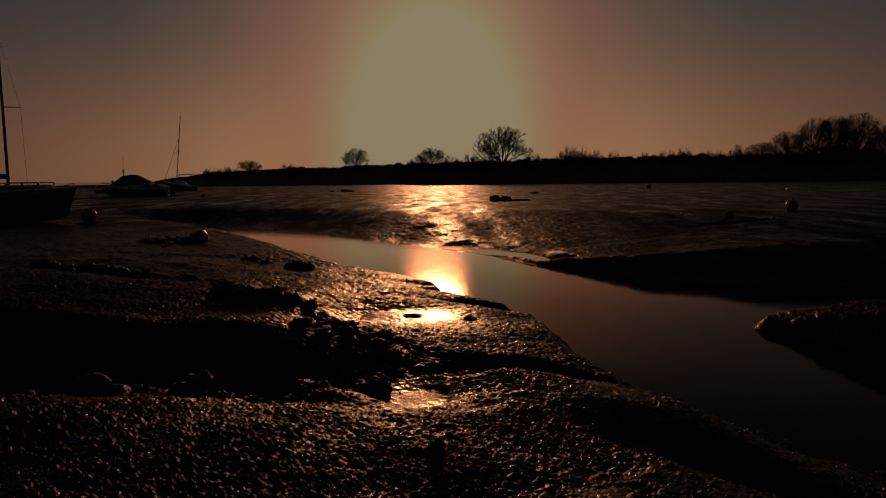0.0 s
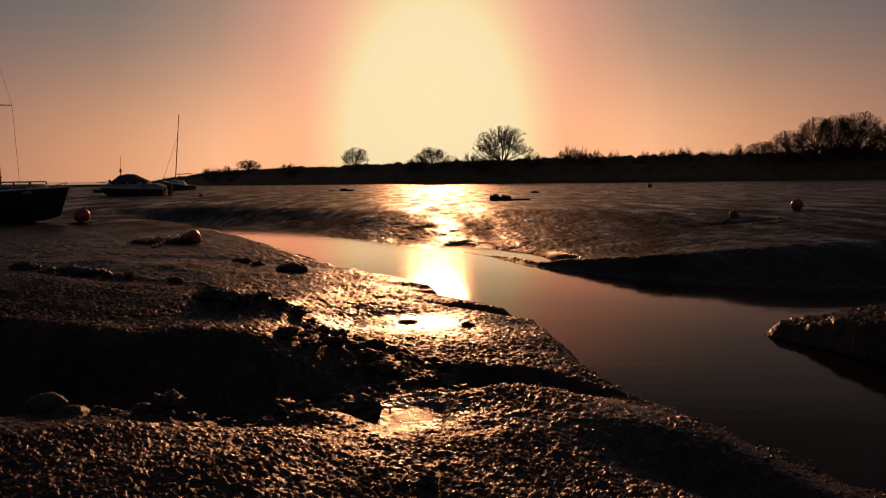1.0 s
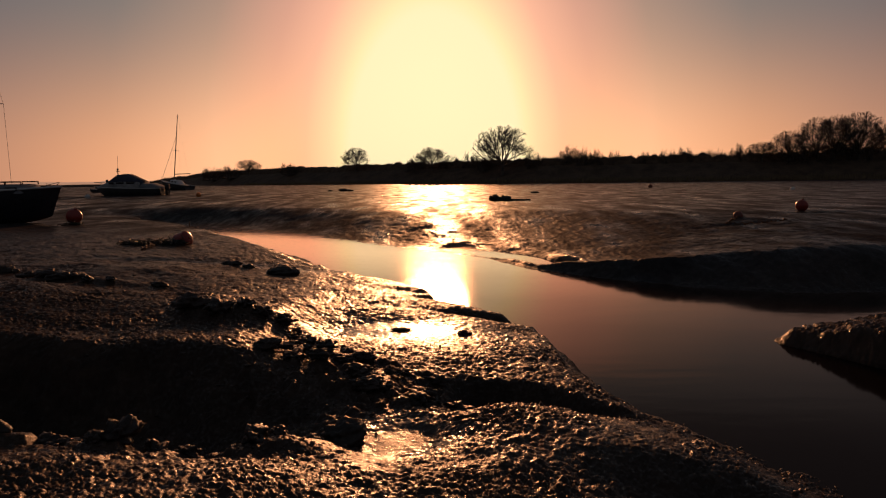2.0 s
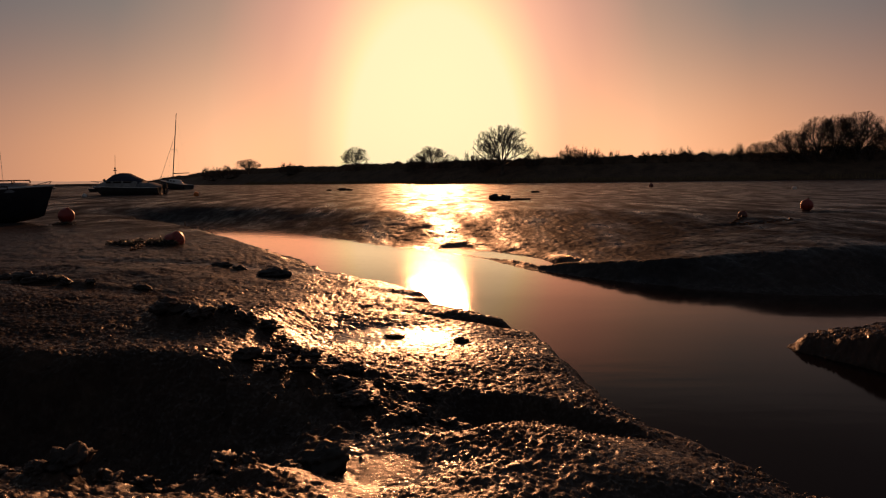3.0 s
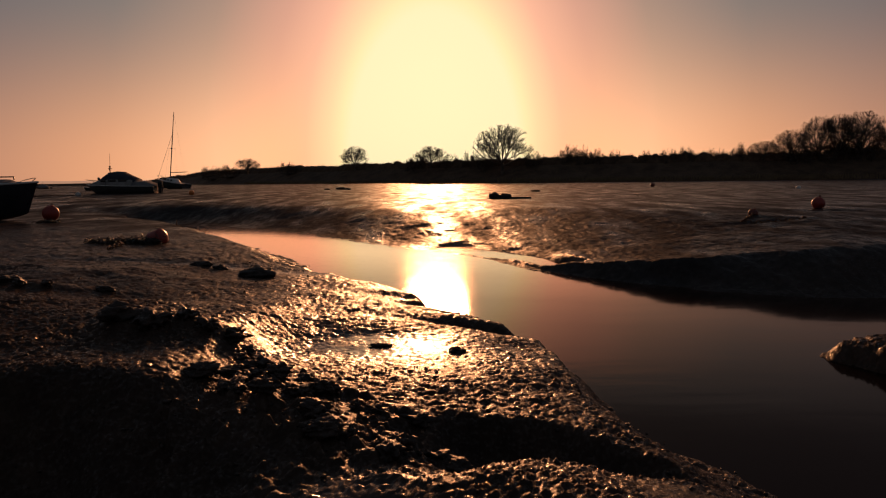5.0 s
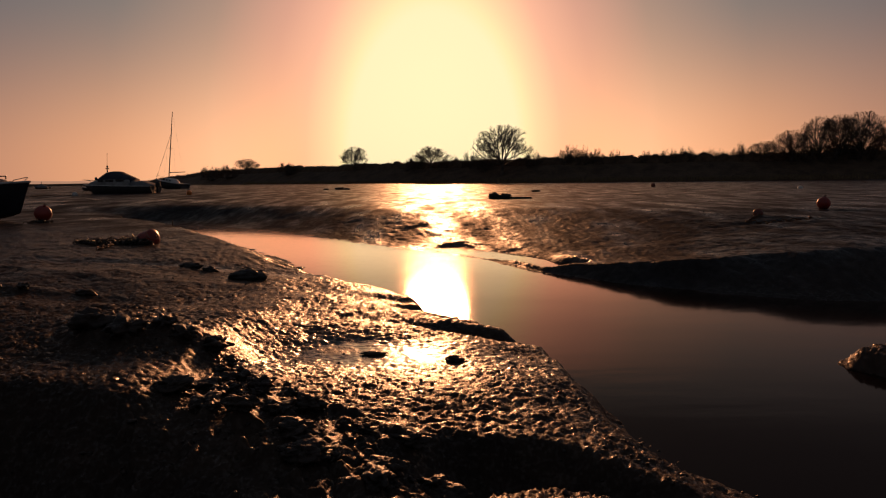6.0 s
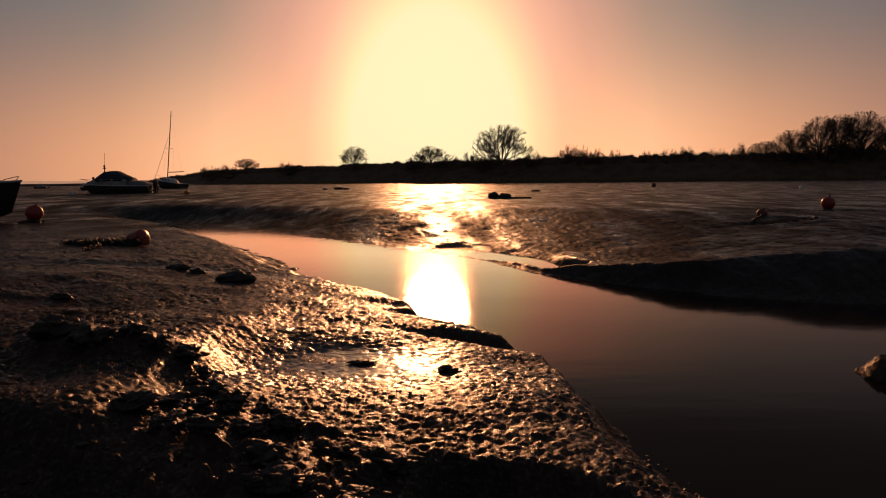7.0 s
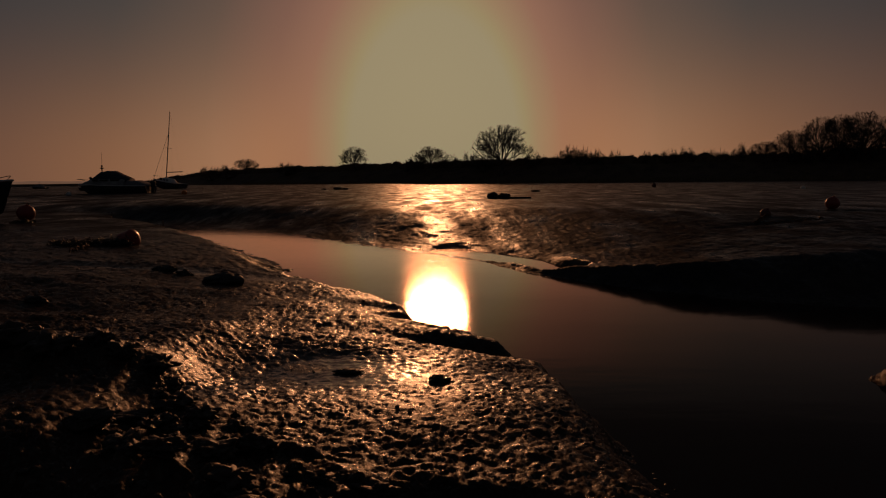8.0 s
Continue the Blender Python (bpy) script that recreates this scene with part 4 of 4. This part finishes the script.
def motor_cruiser(m):
    boat = thing("motor_cruiser", "small motor cruiser aground with pale coachroof and dark canopy", "boat", m)
    rings = hull_rings(6.6, 2.4, 0.92, 1.12, 0.7, rise=0.35)
    add_hull(boat, rings, HULL_BLACK, DECK, PALE, "dark stained hull")
    cabin = shell(boat, "coachroof", [(3.05, 0.10, 0.2), (2.5, 0.32, 0.55), (1.75, 0.60, 0.78), (0.6, 0.74, 0.88), (-1.2, 0.70, 0.92), (-1.4, 0.62, 0.92)], 0.98, HULL_GREY, "dirty pale grey coachroof")
    canopy = shell(boat, "canopy", [(1.85, 0.56, 0.70), (1.5, 0.82, 0.76), (1.0, 1.18, 0.74), (0.4, 1.28, 0.76), (-0.2, 1.26, 0.78), (-0.75, 0.98, 0.84), (-1.5, 0.64, 0.90)], 0.98, NAVY, "dark canvas canopy over the wheelhouse", 0.012)
    shell(boat, "cockpit_cover", [(-1.3, 0.62, 0.93), (-1.7, 0.40, 0.95), (-2.3, 0.46, 0.95), (-2.8, 0.28, 0.93), (-3.2, 0.10, 0.88)], 0.94, CANVAS, "slack grey canvas cockpit cover", 0.03)
    for side in (-1, 1):
        for x, long in ((1.25, 0.5), (0.45, 0.75), (-0.5, 0.75)):
            bm = bmesh.new()
            box(bm, (long, 0.02, 0.2), (x, side * 0.86, 1.45), 0.01)
            part("window", bm, GLASS, cabin)
    for side in (-1, 1):
        bm = bmesh.new()
        tube(bm, [(1.0, side * 0.95, 1.0), (1.0, side * 0.95, 1.5), (0.0, side * 1.0, 1.52), (0.0, side * 1.02, 1.0)], 0.016, 6)
        part("grab_rail", bm, STEEL, boat)
    bm = bmesh.new()
    tube(bm, [(1.05, 0, 2.0), (1.05, 0, 2.62)], 0.045, 8)
    ball(bm, 0.09, (1.05, 0, 2.68), steps=2)
    box(bm, (0.3, 0.08, 0.08), (1.05, 0, 2.5), 0.02)
    part("navigation_light", bm, RUBBER, boat)
    wire(boat, "antenna", (1.05, 0, 2.6), (0.98, 0, 3.85), 0.014, RUBBER)
    bm = bmesh.new()
    tube(bm, [(2.2, 0.6, 1.1), (2.3, 0.6, 1.45), (3.3, 0.15, 1.55), (3.3, -0.15, 1.55), (2.3, -0.6, 1.45), (2.2, -0.6, 1.1)], 0.02, 6)
    part("pulpit", bm, STEEL, boat)
    bm = bmesh.new()
    ball(bm, 0.13, (1.95, 0.3, 1.62), (1, 0.8, 1.1), steps=2)
    tube(bm, [(1.95, 0.3, 1.3), (1.95, 0.3, 1.6)], 0.03, 6)
    part("searchlight", bm, RUBBER, boat)
    bm = bmesh.new()
    box(bm, (0.36, 0.34, 0.5), (-3.5, 0, 1.05), 0.08)
    box(bm, (0.14, 0.14, 0.75), (-3.48, 0, 0.6), 0.03)
    part("outboard", bm, RUBBER, boat)
    return boat


def far_yacht(m):
    boat = thing("yacht", "small yacht aground with boom raised and white cabin", "boat", m)
    rings = hull_rings(6.8, 2.3, 1.1, 1.38, 0.6, rise=0.3)
    add_hull(boat, rings, HULL_BLACK, DECK, PALE, "dark hull")
    bm = bmesh.new()
    loft(bm, rounded_cabin(2.9, 1.5, 1.14, 0.62, 0.15, 0.35), closed=False)
    cabin = part("cabin", bm, HULL_WHITE, boat, "off-white cabin")
    for side in (-1, 1):
        for x in (-0.8, -0.1, 0.55):
            bm = bmesh.new()
            box(bm, (0.42, 0.02, 0.2), (x, side * 0.73, 1.45), 0.01)
            part("window", bm, GLASS, cabin)
    foot, top = Vector((0.35, 0, 1.7)), Vector((0.3, 0, 11.9))
    bm = bmesh.new()
    tube(bm, [foot, foot.lerp(top, 0.6), top], [0.075, 0.07, 0.05], 10)
    mast = part("mast", bm, ALLOY, boat)
    mid = foot.lerp(top, 0.45)
    for side in (-1, 1):
        bm = bmesh.new()
        tube(bm, [mid, mid + Vector((-0.1, side * 0.6, 0.02))], [0.03, 0.02], 6)
        part("spreader", bm, ALLOY, mast)
        wire(boat, "shroud", mid + Vector((-0.1, side * 0.6, 0.02)), (0.2, side * 1.1, 1.2), 0.005, STEEL)
    wire(boat, "forestay", foot.lerp(top, 0.68), (3.3, 0, 1.4), 0.022, STEEL)
    bm = bmesh.new()
    tube(bm, [(0.3, 0, 2.6), (-3.3, 0, 2.95)], [0.07, 0.06], 8)
    part("boom", bm, ALLOY, boat)
    wire(boat, "backstay", top, (-3.35, 0, 1.2), 0.004, STEEL)
    bm = bmesh.new()
    tube(bm, [(2.5, 0.5, 1.3), (2.6, 0.5, 1.85), (3.4, 0, 1.95), (2.6, -0.5, 1.85), (2.5, -0.5, 1.3)], 0.02, 6)
    part("pulpit", bm, STEEL, boat)
    bm = bmesh.new()
    box(bm, (1.2, 0.1, 0.35), (-0.2, 0, 0.02), 0.03)
    part("keel", bm, HULL_BLACK, boat)
    return boat


def dinghy(m, length, label, cover, name="dinghy"):
    boat = thing(name, label, "boat", m)
    rings = hull_rings(length, length * 0.42, 0.45, 0.58, 0.2, stations=12)
    add_hull(boat, rings, HULL_BLACK, DECK, PALE, "")
    if cover:
        bm = bmesh.new()
        loft(bm, rounded_cabin(length * 0.9, length * 0.4, 0.45, 0.75, 0.5, 0.5, 0.35), closed=False)
        part("cover", bm, CANVAS, boat, "peaked grey cover")
        wire(boat, "pole", (0, 0, 1.1), (0, 0, 1.75), 0.03, RUBBER)
    else:
        bm = bmesh.new()
        box(bm, (0.06, length * 0.34, 0.42), (-length / 2 - 0.04, 0, 0.36), 0.02)
        part("transom", bm, HULL_WHITE, boat, "white transom")
        for x in (-0.3, 0.35):
            bm = bmesh.new()
            box(bm, (0.22, length * 0.36, 0.04), (x, 0, 0.52), 0.01)
            part("thwart", bm, TEAK, boat)
    return boat


def aground(x, y, turn, lean=0.0, pitch=0.0, sink=0.12):
    return pose(x, y, height_at(x, y) - sink, lean, pitch, turn)


sloop(aground(-17.0, 25.75, -9, 1.0, 0.0, 0.1))
motor_cruiser(aground(-28.5, 63.0, 176, 0, 0, 0.3))
far_yacht(pose(-42.15, 108.5, height_at(-42.15, 108.5) - 0.1, 0, 5.8, 0) @ pose(0, 0, 0, 0, 0, 150))
dinghy(aground(-88.5, 154.0, 170), 3.6, "small moored dinghy under a peaked grey cover", True)
dinghy(aground(-45.3, 91.0, 200), 2.3, "dark open tender with a white transom", False, "tender")


# ---------------------------------------------------------------- buoys and moorings
def link_ring(bm, at, m, big=0.05, thin=0.012, stretch=1.5):
    ring = []
    for k in range(10):
        a = 2 * math.pi * k / 10
        c = m @ Vector((math.cos(a) * big * stretch, math.sin(a) * big, 0))
        o = m @ Vector((math.cos(a), math.sin(a), 0))
        up = m @ Vector((0, 0, 1))
        ring.append([Vector(at) + c + (o * math.cos(b) + up * math.sin(b)) * thin for b in [2 * math.pi * j / 5 for j in range(5)]])
    made = [[bm.verts.new(p) for p in r] for r in ring]
    for k in range(10):
        for j in range(5):
            bm.faces.new((made[k][j], made[k][(j + 1) % 5], made[(k + 1) % 10][(j + 1) % 5], made[(k + 1) % 10][j]))


def buoy(at, radius, mat, label, tilt=(0, 0), can=False, group="mooring buoys"):
    b = thing("mooring_buoy", label, "buoy", pose(*at, tilt[0], tilt[1], 0), group)
    bm = bmesh.new()
    rings = []
    for k in range(17):
        a = math.pi * k / 16
        if can:
            r = radius * (0.92 if 3 < k < 13 else math.sin(a) ** 0.55 * 0.92) + 0.001
            z = -radius * math.cos(a) * 1.05
        else:
            r, z = radius * math.sin(a) + 0.001, -radius * math.cos(a)
        r *= 1.012 if k == 8 else 1.0
        rings.append([(r * math.cos(t), r * math.sin(t), z) for t in [2 * math.pi * j / 28 for j in range(28)]])
    loft(bm, rings)
    body = part("float", bm, mat, b)
    for side in (-1, 1):
        bm = bmesh.new()
        tube(bm, [(0, 0, side * radius * 0.96), (0, 0, side * radius * 1.1)], [radius * 0.22, radius * 0.16], 12)
        boss = part("boss", bm, mat, b)
        bm = bmesh.new()
        link_ring(bm, (0, 0, side * radius * 1.16), Matrix.Rotation(radians(90), 3, "X"), radius * 0.14, radius * 0.045, 1.0)
        part("eye", bm, CHAIN, boss)
    return b


def chain(points, label, step=0.13, size=0.045):
    """A chain laid over the mud through points."""
    c = thing("mooring_chain", label, "chain", pose(points[0][0], points[0][1], height_at(*points[0])))
    bm = bmesh.new()
    k = 0
    for (ax, ay), (bx, by) in zip(points, points[1:]):
        n = max(1, int(math.hypot(bx - ax, by - ay) / step))
        for i in range(n):
            t = i / n
            x, y = ax + (bx - ax) * t, ay + (by - ay) * t + 0.03 * math.sin(k * 0.5)
            turn = Matrix.Rotation(math.atan2(by - ay, bx - ax), 3, "Z") @ Matrix.Rotation(radians(90 if k % 2 else 20), 3, "X")
            link_ring(bm, Vector((x, y, height_at(x, y) + size * 0.6)) - c.location, turn, size, size * 0.3, 1.6)
            k += 1
    part("links", bm, CHAIN, c)
    return c


def mud_z(x, y, lift):
    return (x, y, height_at(x, y) + lift)


buoy(mud_z(-13.07, 24.7, 0.29), 0.265, RED, "faded red ball buoy resting on the mud with its chain", (12, 20))
buoy(mud_z(12.59, 24.77, 0.18), 0.21, RED, "bright red ball buoy sunk a little in wet mud", (5, 8))
buoy(mud_z(9.06, 21.8, 0.05), 0.14, DARK_BUOY, "small dark fouled buoy half sunk in mud", (30, 10))
buoy(mud_z(-6.5, 17.4, 0.09), 0.205, RED, "red can buoy tipped over beside weed and chain", (20, 72), True)
buoy(mud_z(26.0, 86.5, 0.18), 0.27, DARK_BUOY, "far dark buoy standing on the flats")
buoy(mud_z(31.9, 63.2, 0.1), 0.22, PALE, "white buoy lying in a shallow trough")
buoy(mud_z(-29.3, 57.0, 0.1), 0.2, PALE, "small grey buoy lying on the mud", (40, 10))
buoy(mud_z(-19.8, 56.0, 0.14), 0.2, ORANGE, "half-deflated orange float lying on the mud", (70, 20))
chain([(-13.0, 24.45), (-12.95, 24.0), (-13.15, 23.6)], "rusty chain trailing from a buoy over mud")
chain([(-6.75, 17.3), (-7.1, 16.8), (-6.7, 16.1), (-6.6, 15.2)], "rusty chain leading from the can buoy")
chain([(9.0, 21.6), (8.3, 20.7), (8.9, 20.2), (9.7, 20.3), (10.0, 20.7)], "dark chain half buried in the flats")
chain([(-29.4, 57.0), (-31.0, 56.2), (-33.0, 54.5)], "chain lying on the mud by the boats", 0.16, 0.05)


# ---------------------------------------------------------------- rocks, clods, weed and wreckage
def rock(x, y, size, squash, mat, label, seed, turn=0, sink=0.25, name="rock", category="rock", group="", rough=0.5):
    bm = bmesh.new()
    ball(bm, size, (0, 0, 0), squash, rough, seed, 4, 1.6)
    for v in bm.verts:
        v.co += v.co.normalized() * size * 0.07 * noise.fractal(v.co / size * 7, 1.0, 2.0, 3)
    ob = new(name, mesh_from(name, bm, mat))
    ob.matrix_world = pose(x, y, height_at(x, y) + size * squash[2] * (1 - 2 * sink), 0, 0, turn)
    return tagged(ob, label, category, group)


rock(-2.80, 12.1, 0.21, (1.25, 0.75, 0.5), ROCK, "flat-topped weedy stone on the mud slope", 4, 10, 0.3, rough=0.25)
rock(-3.9, 12.85, 0.10, (1.7, 0.8, 0.55), ROCK, "low weed-covered stone beside a shallow pool", 9)
rock(-3.55, 12.7, 0.08, (1.3, 0.8, 0.6), ROCK, "small dark stone beside a shallow pool", 19)
rock(-0.57, 8.0, 0.08, (1.2, 0.5, 0.25), ROCK, "flat dark stone lying in the shining puddle", 5, 5)
rock(0.1, 7.75, 0.05, (1.2, 0.9, 0.6), ROCK, "small stone on the bank by the puddle", 15, 5)
rock(-0.68, 4.5, 0.11, (1.2, 0.8, 0.75), ROCK, "wet dark stone beside the small pool", 6, 30)
rock(-0.88, 4.42, 0.06, (1.2, 0.9, 0.7), ROCK, "little wet stone beside the small pool", 16, 30)
rock(-0.24, 3.28, 0.05, (1.0, 1.0, 0.9), ROCK, "round dark pebble pressed into the mud", 7)
rock(-2.42, 4.02, 0.085, (1.25, 0.9, 0.8), ROCK, "dark rounded boulder at the gully's edge", 8, 0, 0.2, rough=0.2)
for k, (x, y, size) in enumerate([(-2.15, 4.05, 0.09), (-1.95, 4.1, 0.10), (-1.78, 4.06, 0.12), (-1.62, 4.1, 0.09), (-1.45, 4.1, 0.07), (-2.9, 4.1, 0.12), (-3.2, 4.15, 0.1), (-1.12, 4.18, 0.09), (-1.0, 4.22, 0.06), (-1.86, 3.98, 0.06), (-2.05, 4.0, 0.05)]):
    rock(x, y, size * 0.7, (1.2, 0.9, 0.75), CLOD, "crumbling lump of mud on the gully's rim", 30 + k, k * 40, 0.25, "mud_clod", "clod", "clods on the gully's rim", 0.8)
for k, (x, y, size) in enumerate([(-2.55, 7.2, 0.15), (-2.25, 7.1, 0.13), (-2.05, 7.3, 0.12), (-1.85, 7.15, 0.09), (-1.65, 7.2, 0.10), (-1.5, 7.05, 0.07), (-2.75, 7.45, 0.1)]):
    rock(x, y, size * 0.75, (1.2, 0.9, 0.65), CLOD, "slumped clod of wet mud above the gully", 50 + k, k * 55, 0.3, "mud_clod", "clod", "clods above the gully", 0.8)
for k, (x, y, size) in enumerate([(-5.3, 9.6, 0.13), (-5.1, 9.45, 0.10), (-4.9, 9.55, 0.08), (-4.7, 9.4, 0.07), (-4.45, 9.5, 0.06), (-3.9, 9.7, 0.07), (-6.3, 10.2, 0.12), (-5.8, 9.9, 0.09)]):
    rock(x, y, size, (1.4, 0.8, 0.6), CLOD, "dark clod of mud on the upper flats", 70 + k, k * 35, 0.3, "mud_clod", "clod", "clods on the upper flats")

rnd = random.Random(77)
for k in range(34):
    x = rnd.uniform(-1.55, 0.1)
    y = 6.55 - 0.75 * (x + 1.55) + rnd.uniform(-0.45, 0.4)
    rock(x, y, rnd.uniform(0.03, 0.075), (1.35, 0.9, 0.6), CLOD, "wet clod of mud fallen from the gully's wall", 200 + k, rnd.uniform(0, 180), 0.2, "mud_clod", "clod", "clods in the slumped wall", 0.8)


def wreckage():
    w = thing("wreckage", "weed-hung mooring block and broken timber lying on the flats", "wreckage", pose(3.7, 41.0, height_at(3.7, 41.0)))
    for k, (x, size, sq) in enumerate([(-0.72, 0.27, (1.1, 0.8, 0.85)), (-0.12, 0.24, (1.5, 0.8, 0.75))]):
        bm = bmesh.new()
        ball(bm, size, (x, 0, size * 0.55), sq, 0.35, 90 + k, 4)
        part("block", bm, ROCK, w)
    bm = bmesh.new()
    box(bm, (1.3, 0.2, 0.12), (0.75, 0.1, 0.05), 0.03)
    part("timber", bm, WEED, w, "blackened timber")
    return w


wreckage()
for k, (x, y, size) in enumerate([(-11.4, 79.0, 0.32), (-10.7, 79.3, 0.22), (-12.6, 77.0, 0.18), (8.2, 62.0, 0.2)]):
    rock(x, y, size, (1.6, 0.8, 0.55), ROCK, "dark weedy stone out on the flats", 100 + k, 0, 0.2, "rock", "rock", "stones on the flats")
bm = bmesh.new()
tube(bm, [(0, 0, -0.6), (0.01, 0, 0.1), (0.0, 0, 0.34)], [0.035, 0.035, 0.03], 8)
stake = new("mooring_stake", mesh_from("mooring_stake", bm, TEAK))
stake.matrix_world = pose(-11.9, 32.4, WATER_Z, 0, 2, 0)
tagged(stake, "short wooden stake standing at the water's edge", "stake")


def weed_clump(x, y, size, count, seed):
    """A heap of wet weed fronds."""
    rnd = random.Random(seed)
    bm = bmesh.new()
    base = height_at(x, y)
    for _ in range(count):
        a, r = rnd.uniform(0, 6.28), size * rnd.random() ** 0.6
        p = Vector((math.cos(a) * r * 1.6, math.sin(a) * r * 0.7, rnd.uniform(0, 0.10)))
        d = Vector((rnd.gauss(0, 1), rnd.gauss(0, 1), rnd.uniform(0.0, 0.7))).normalized()
        pts = [p]
        for k in range(3):
            d = (d + Vector((rnd.gauss(0, 0.4), rnd.gauss(0, 0.4), -0.3))).normalized()
            pts.append(pts[-1] + d * size * 0.13)
        tube(bm, pts, [0.006, 0.010, 0.008, 0.003], 4)
    ob = new("seaweed", mesh_from("seaweed", bm, WEED))
    ob.location = (x, y, base)
    return tagged(ob, "dark heap of wet seaweed on the mud", "seaweed", kind="stuff")


weed_clump(-6.95, 17.0, 0.42, 520, 1)
weed_clump(-7.3, 16.5, 0.25, 220, 2)
weed_clump(-12.9, 24.3, 0.25, 160, 3)
weed_clump(3.5, 41.0, 0.6, 120, 4)


def scatter():
    """Small clods and shells strewn over the near mud, thick on the broken slopes."""
    rnd = np.random.default_rng(5)
    x, y = rnd.uniform(-5.0, 3.6, 90000), rnd.uniform(2.4, 16.0, 90000)
    want = 0.03 + 0.5 * np.exp(-(((x + 0.8) / 0.8) ** 2 + ((y - 6.0) / 0.75) ** 2)) + 0.5 * np.exp(-(((x + 1.9) / 1.3) ** 2 + ((y - 4.25) / 0.22) ** 2))
    want = want + 0.30 * np.exp(-(((x - 1.5) / 0.7) ** 2 + ((y - 6.3) / 1.5) ** 2)) + 0.25 * np.exp(-(((x - 2.0) / 0.7) ** 2 + ((y - 4.2) / 0.8) ** 2))
    want = want + 0.25 * np.exp(-(((x + 0.2) / 1.2) ** 2 + ((y - 7.2) / 0.6) ** 2)) + 0.3 * np.exp(-(((x - 4.6) / 0.6) ** 2 + ((y - 8.8) / 0.6) ** 2))
    want = want * (0.2 + 0.5 * (wobble(x, y, 0.5, 7) > 0))
    keep = (rnd.random(len(x)) < want) & (np.abs(x) < 0.75 * (y + 2))
    x, y = x[keep], y[keep]
    z = ground_height(x, y)
    keep = (z > WATER_Z - 0.02) & (wet_lit_gloss(x, y) < 0.55 + 0.4 * rnd.random(len(x)) ** 4)
    x, y, z = x[keep], y[keep], z[keep]
    bm = bmesh.new()
    bmesh.ops.create_icosphere(bm, subdivisions=1, radius=1.0)
    unit = np.array([v.co[:] for v in bm.verts])
    tris = np.array([[v.index for v in f.verts] for f in bm.faces])
    bm.free()
    n, k = len(x), len(unit)
    size = 0.004 + 0.012 * rnd.random(n) ** 3 + 0.014 * (rnd.random(n) < 0.015)
    scale = size[:, None] * rnd.uniform(0.6, 1.4, (n, 3)) * np.array([1.15, 1.15, 0.75])
    turn = rnd.uniform(0, 6.28, n)
    p = unit[None] * (1 + 0.22 * rnd.standard_normal((n, k, 1)))
    p = p * scale[:, None, :]
    c, s = np.cos(turn)[:, None], np.sin(turn)[:, None]
    p = np.stack([p[..., 0] * c - p[..., 1] * s, p[..., 0] * s + p[..., 1] * c, p[..., 2]], -1)
    p = p + np.stack([x, y, z + size * 0.25], -1)[:, None, :]
    me = bpy.data.meshes.new("mud_crumbs")
    faces = (tris[None] + (np.arange(n) * k)[:, None, None]).reshape(-1, 3)
    me.from_pydata(p.reshape(-1, 3).tolist(), [], faces.tolist())
    me.polygons.foreach_set("use_smooth", [True] * len(me.polygons))
    me.materials.append(CLOD)
    return tagged(new("mud_crumbs", me), "crumbs and small clods of wet mud strewn over the ground", "clods", kind="stuff")


scatter()
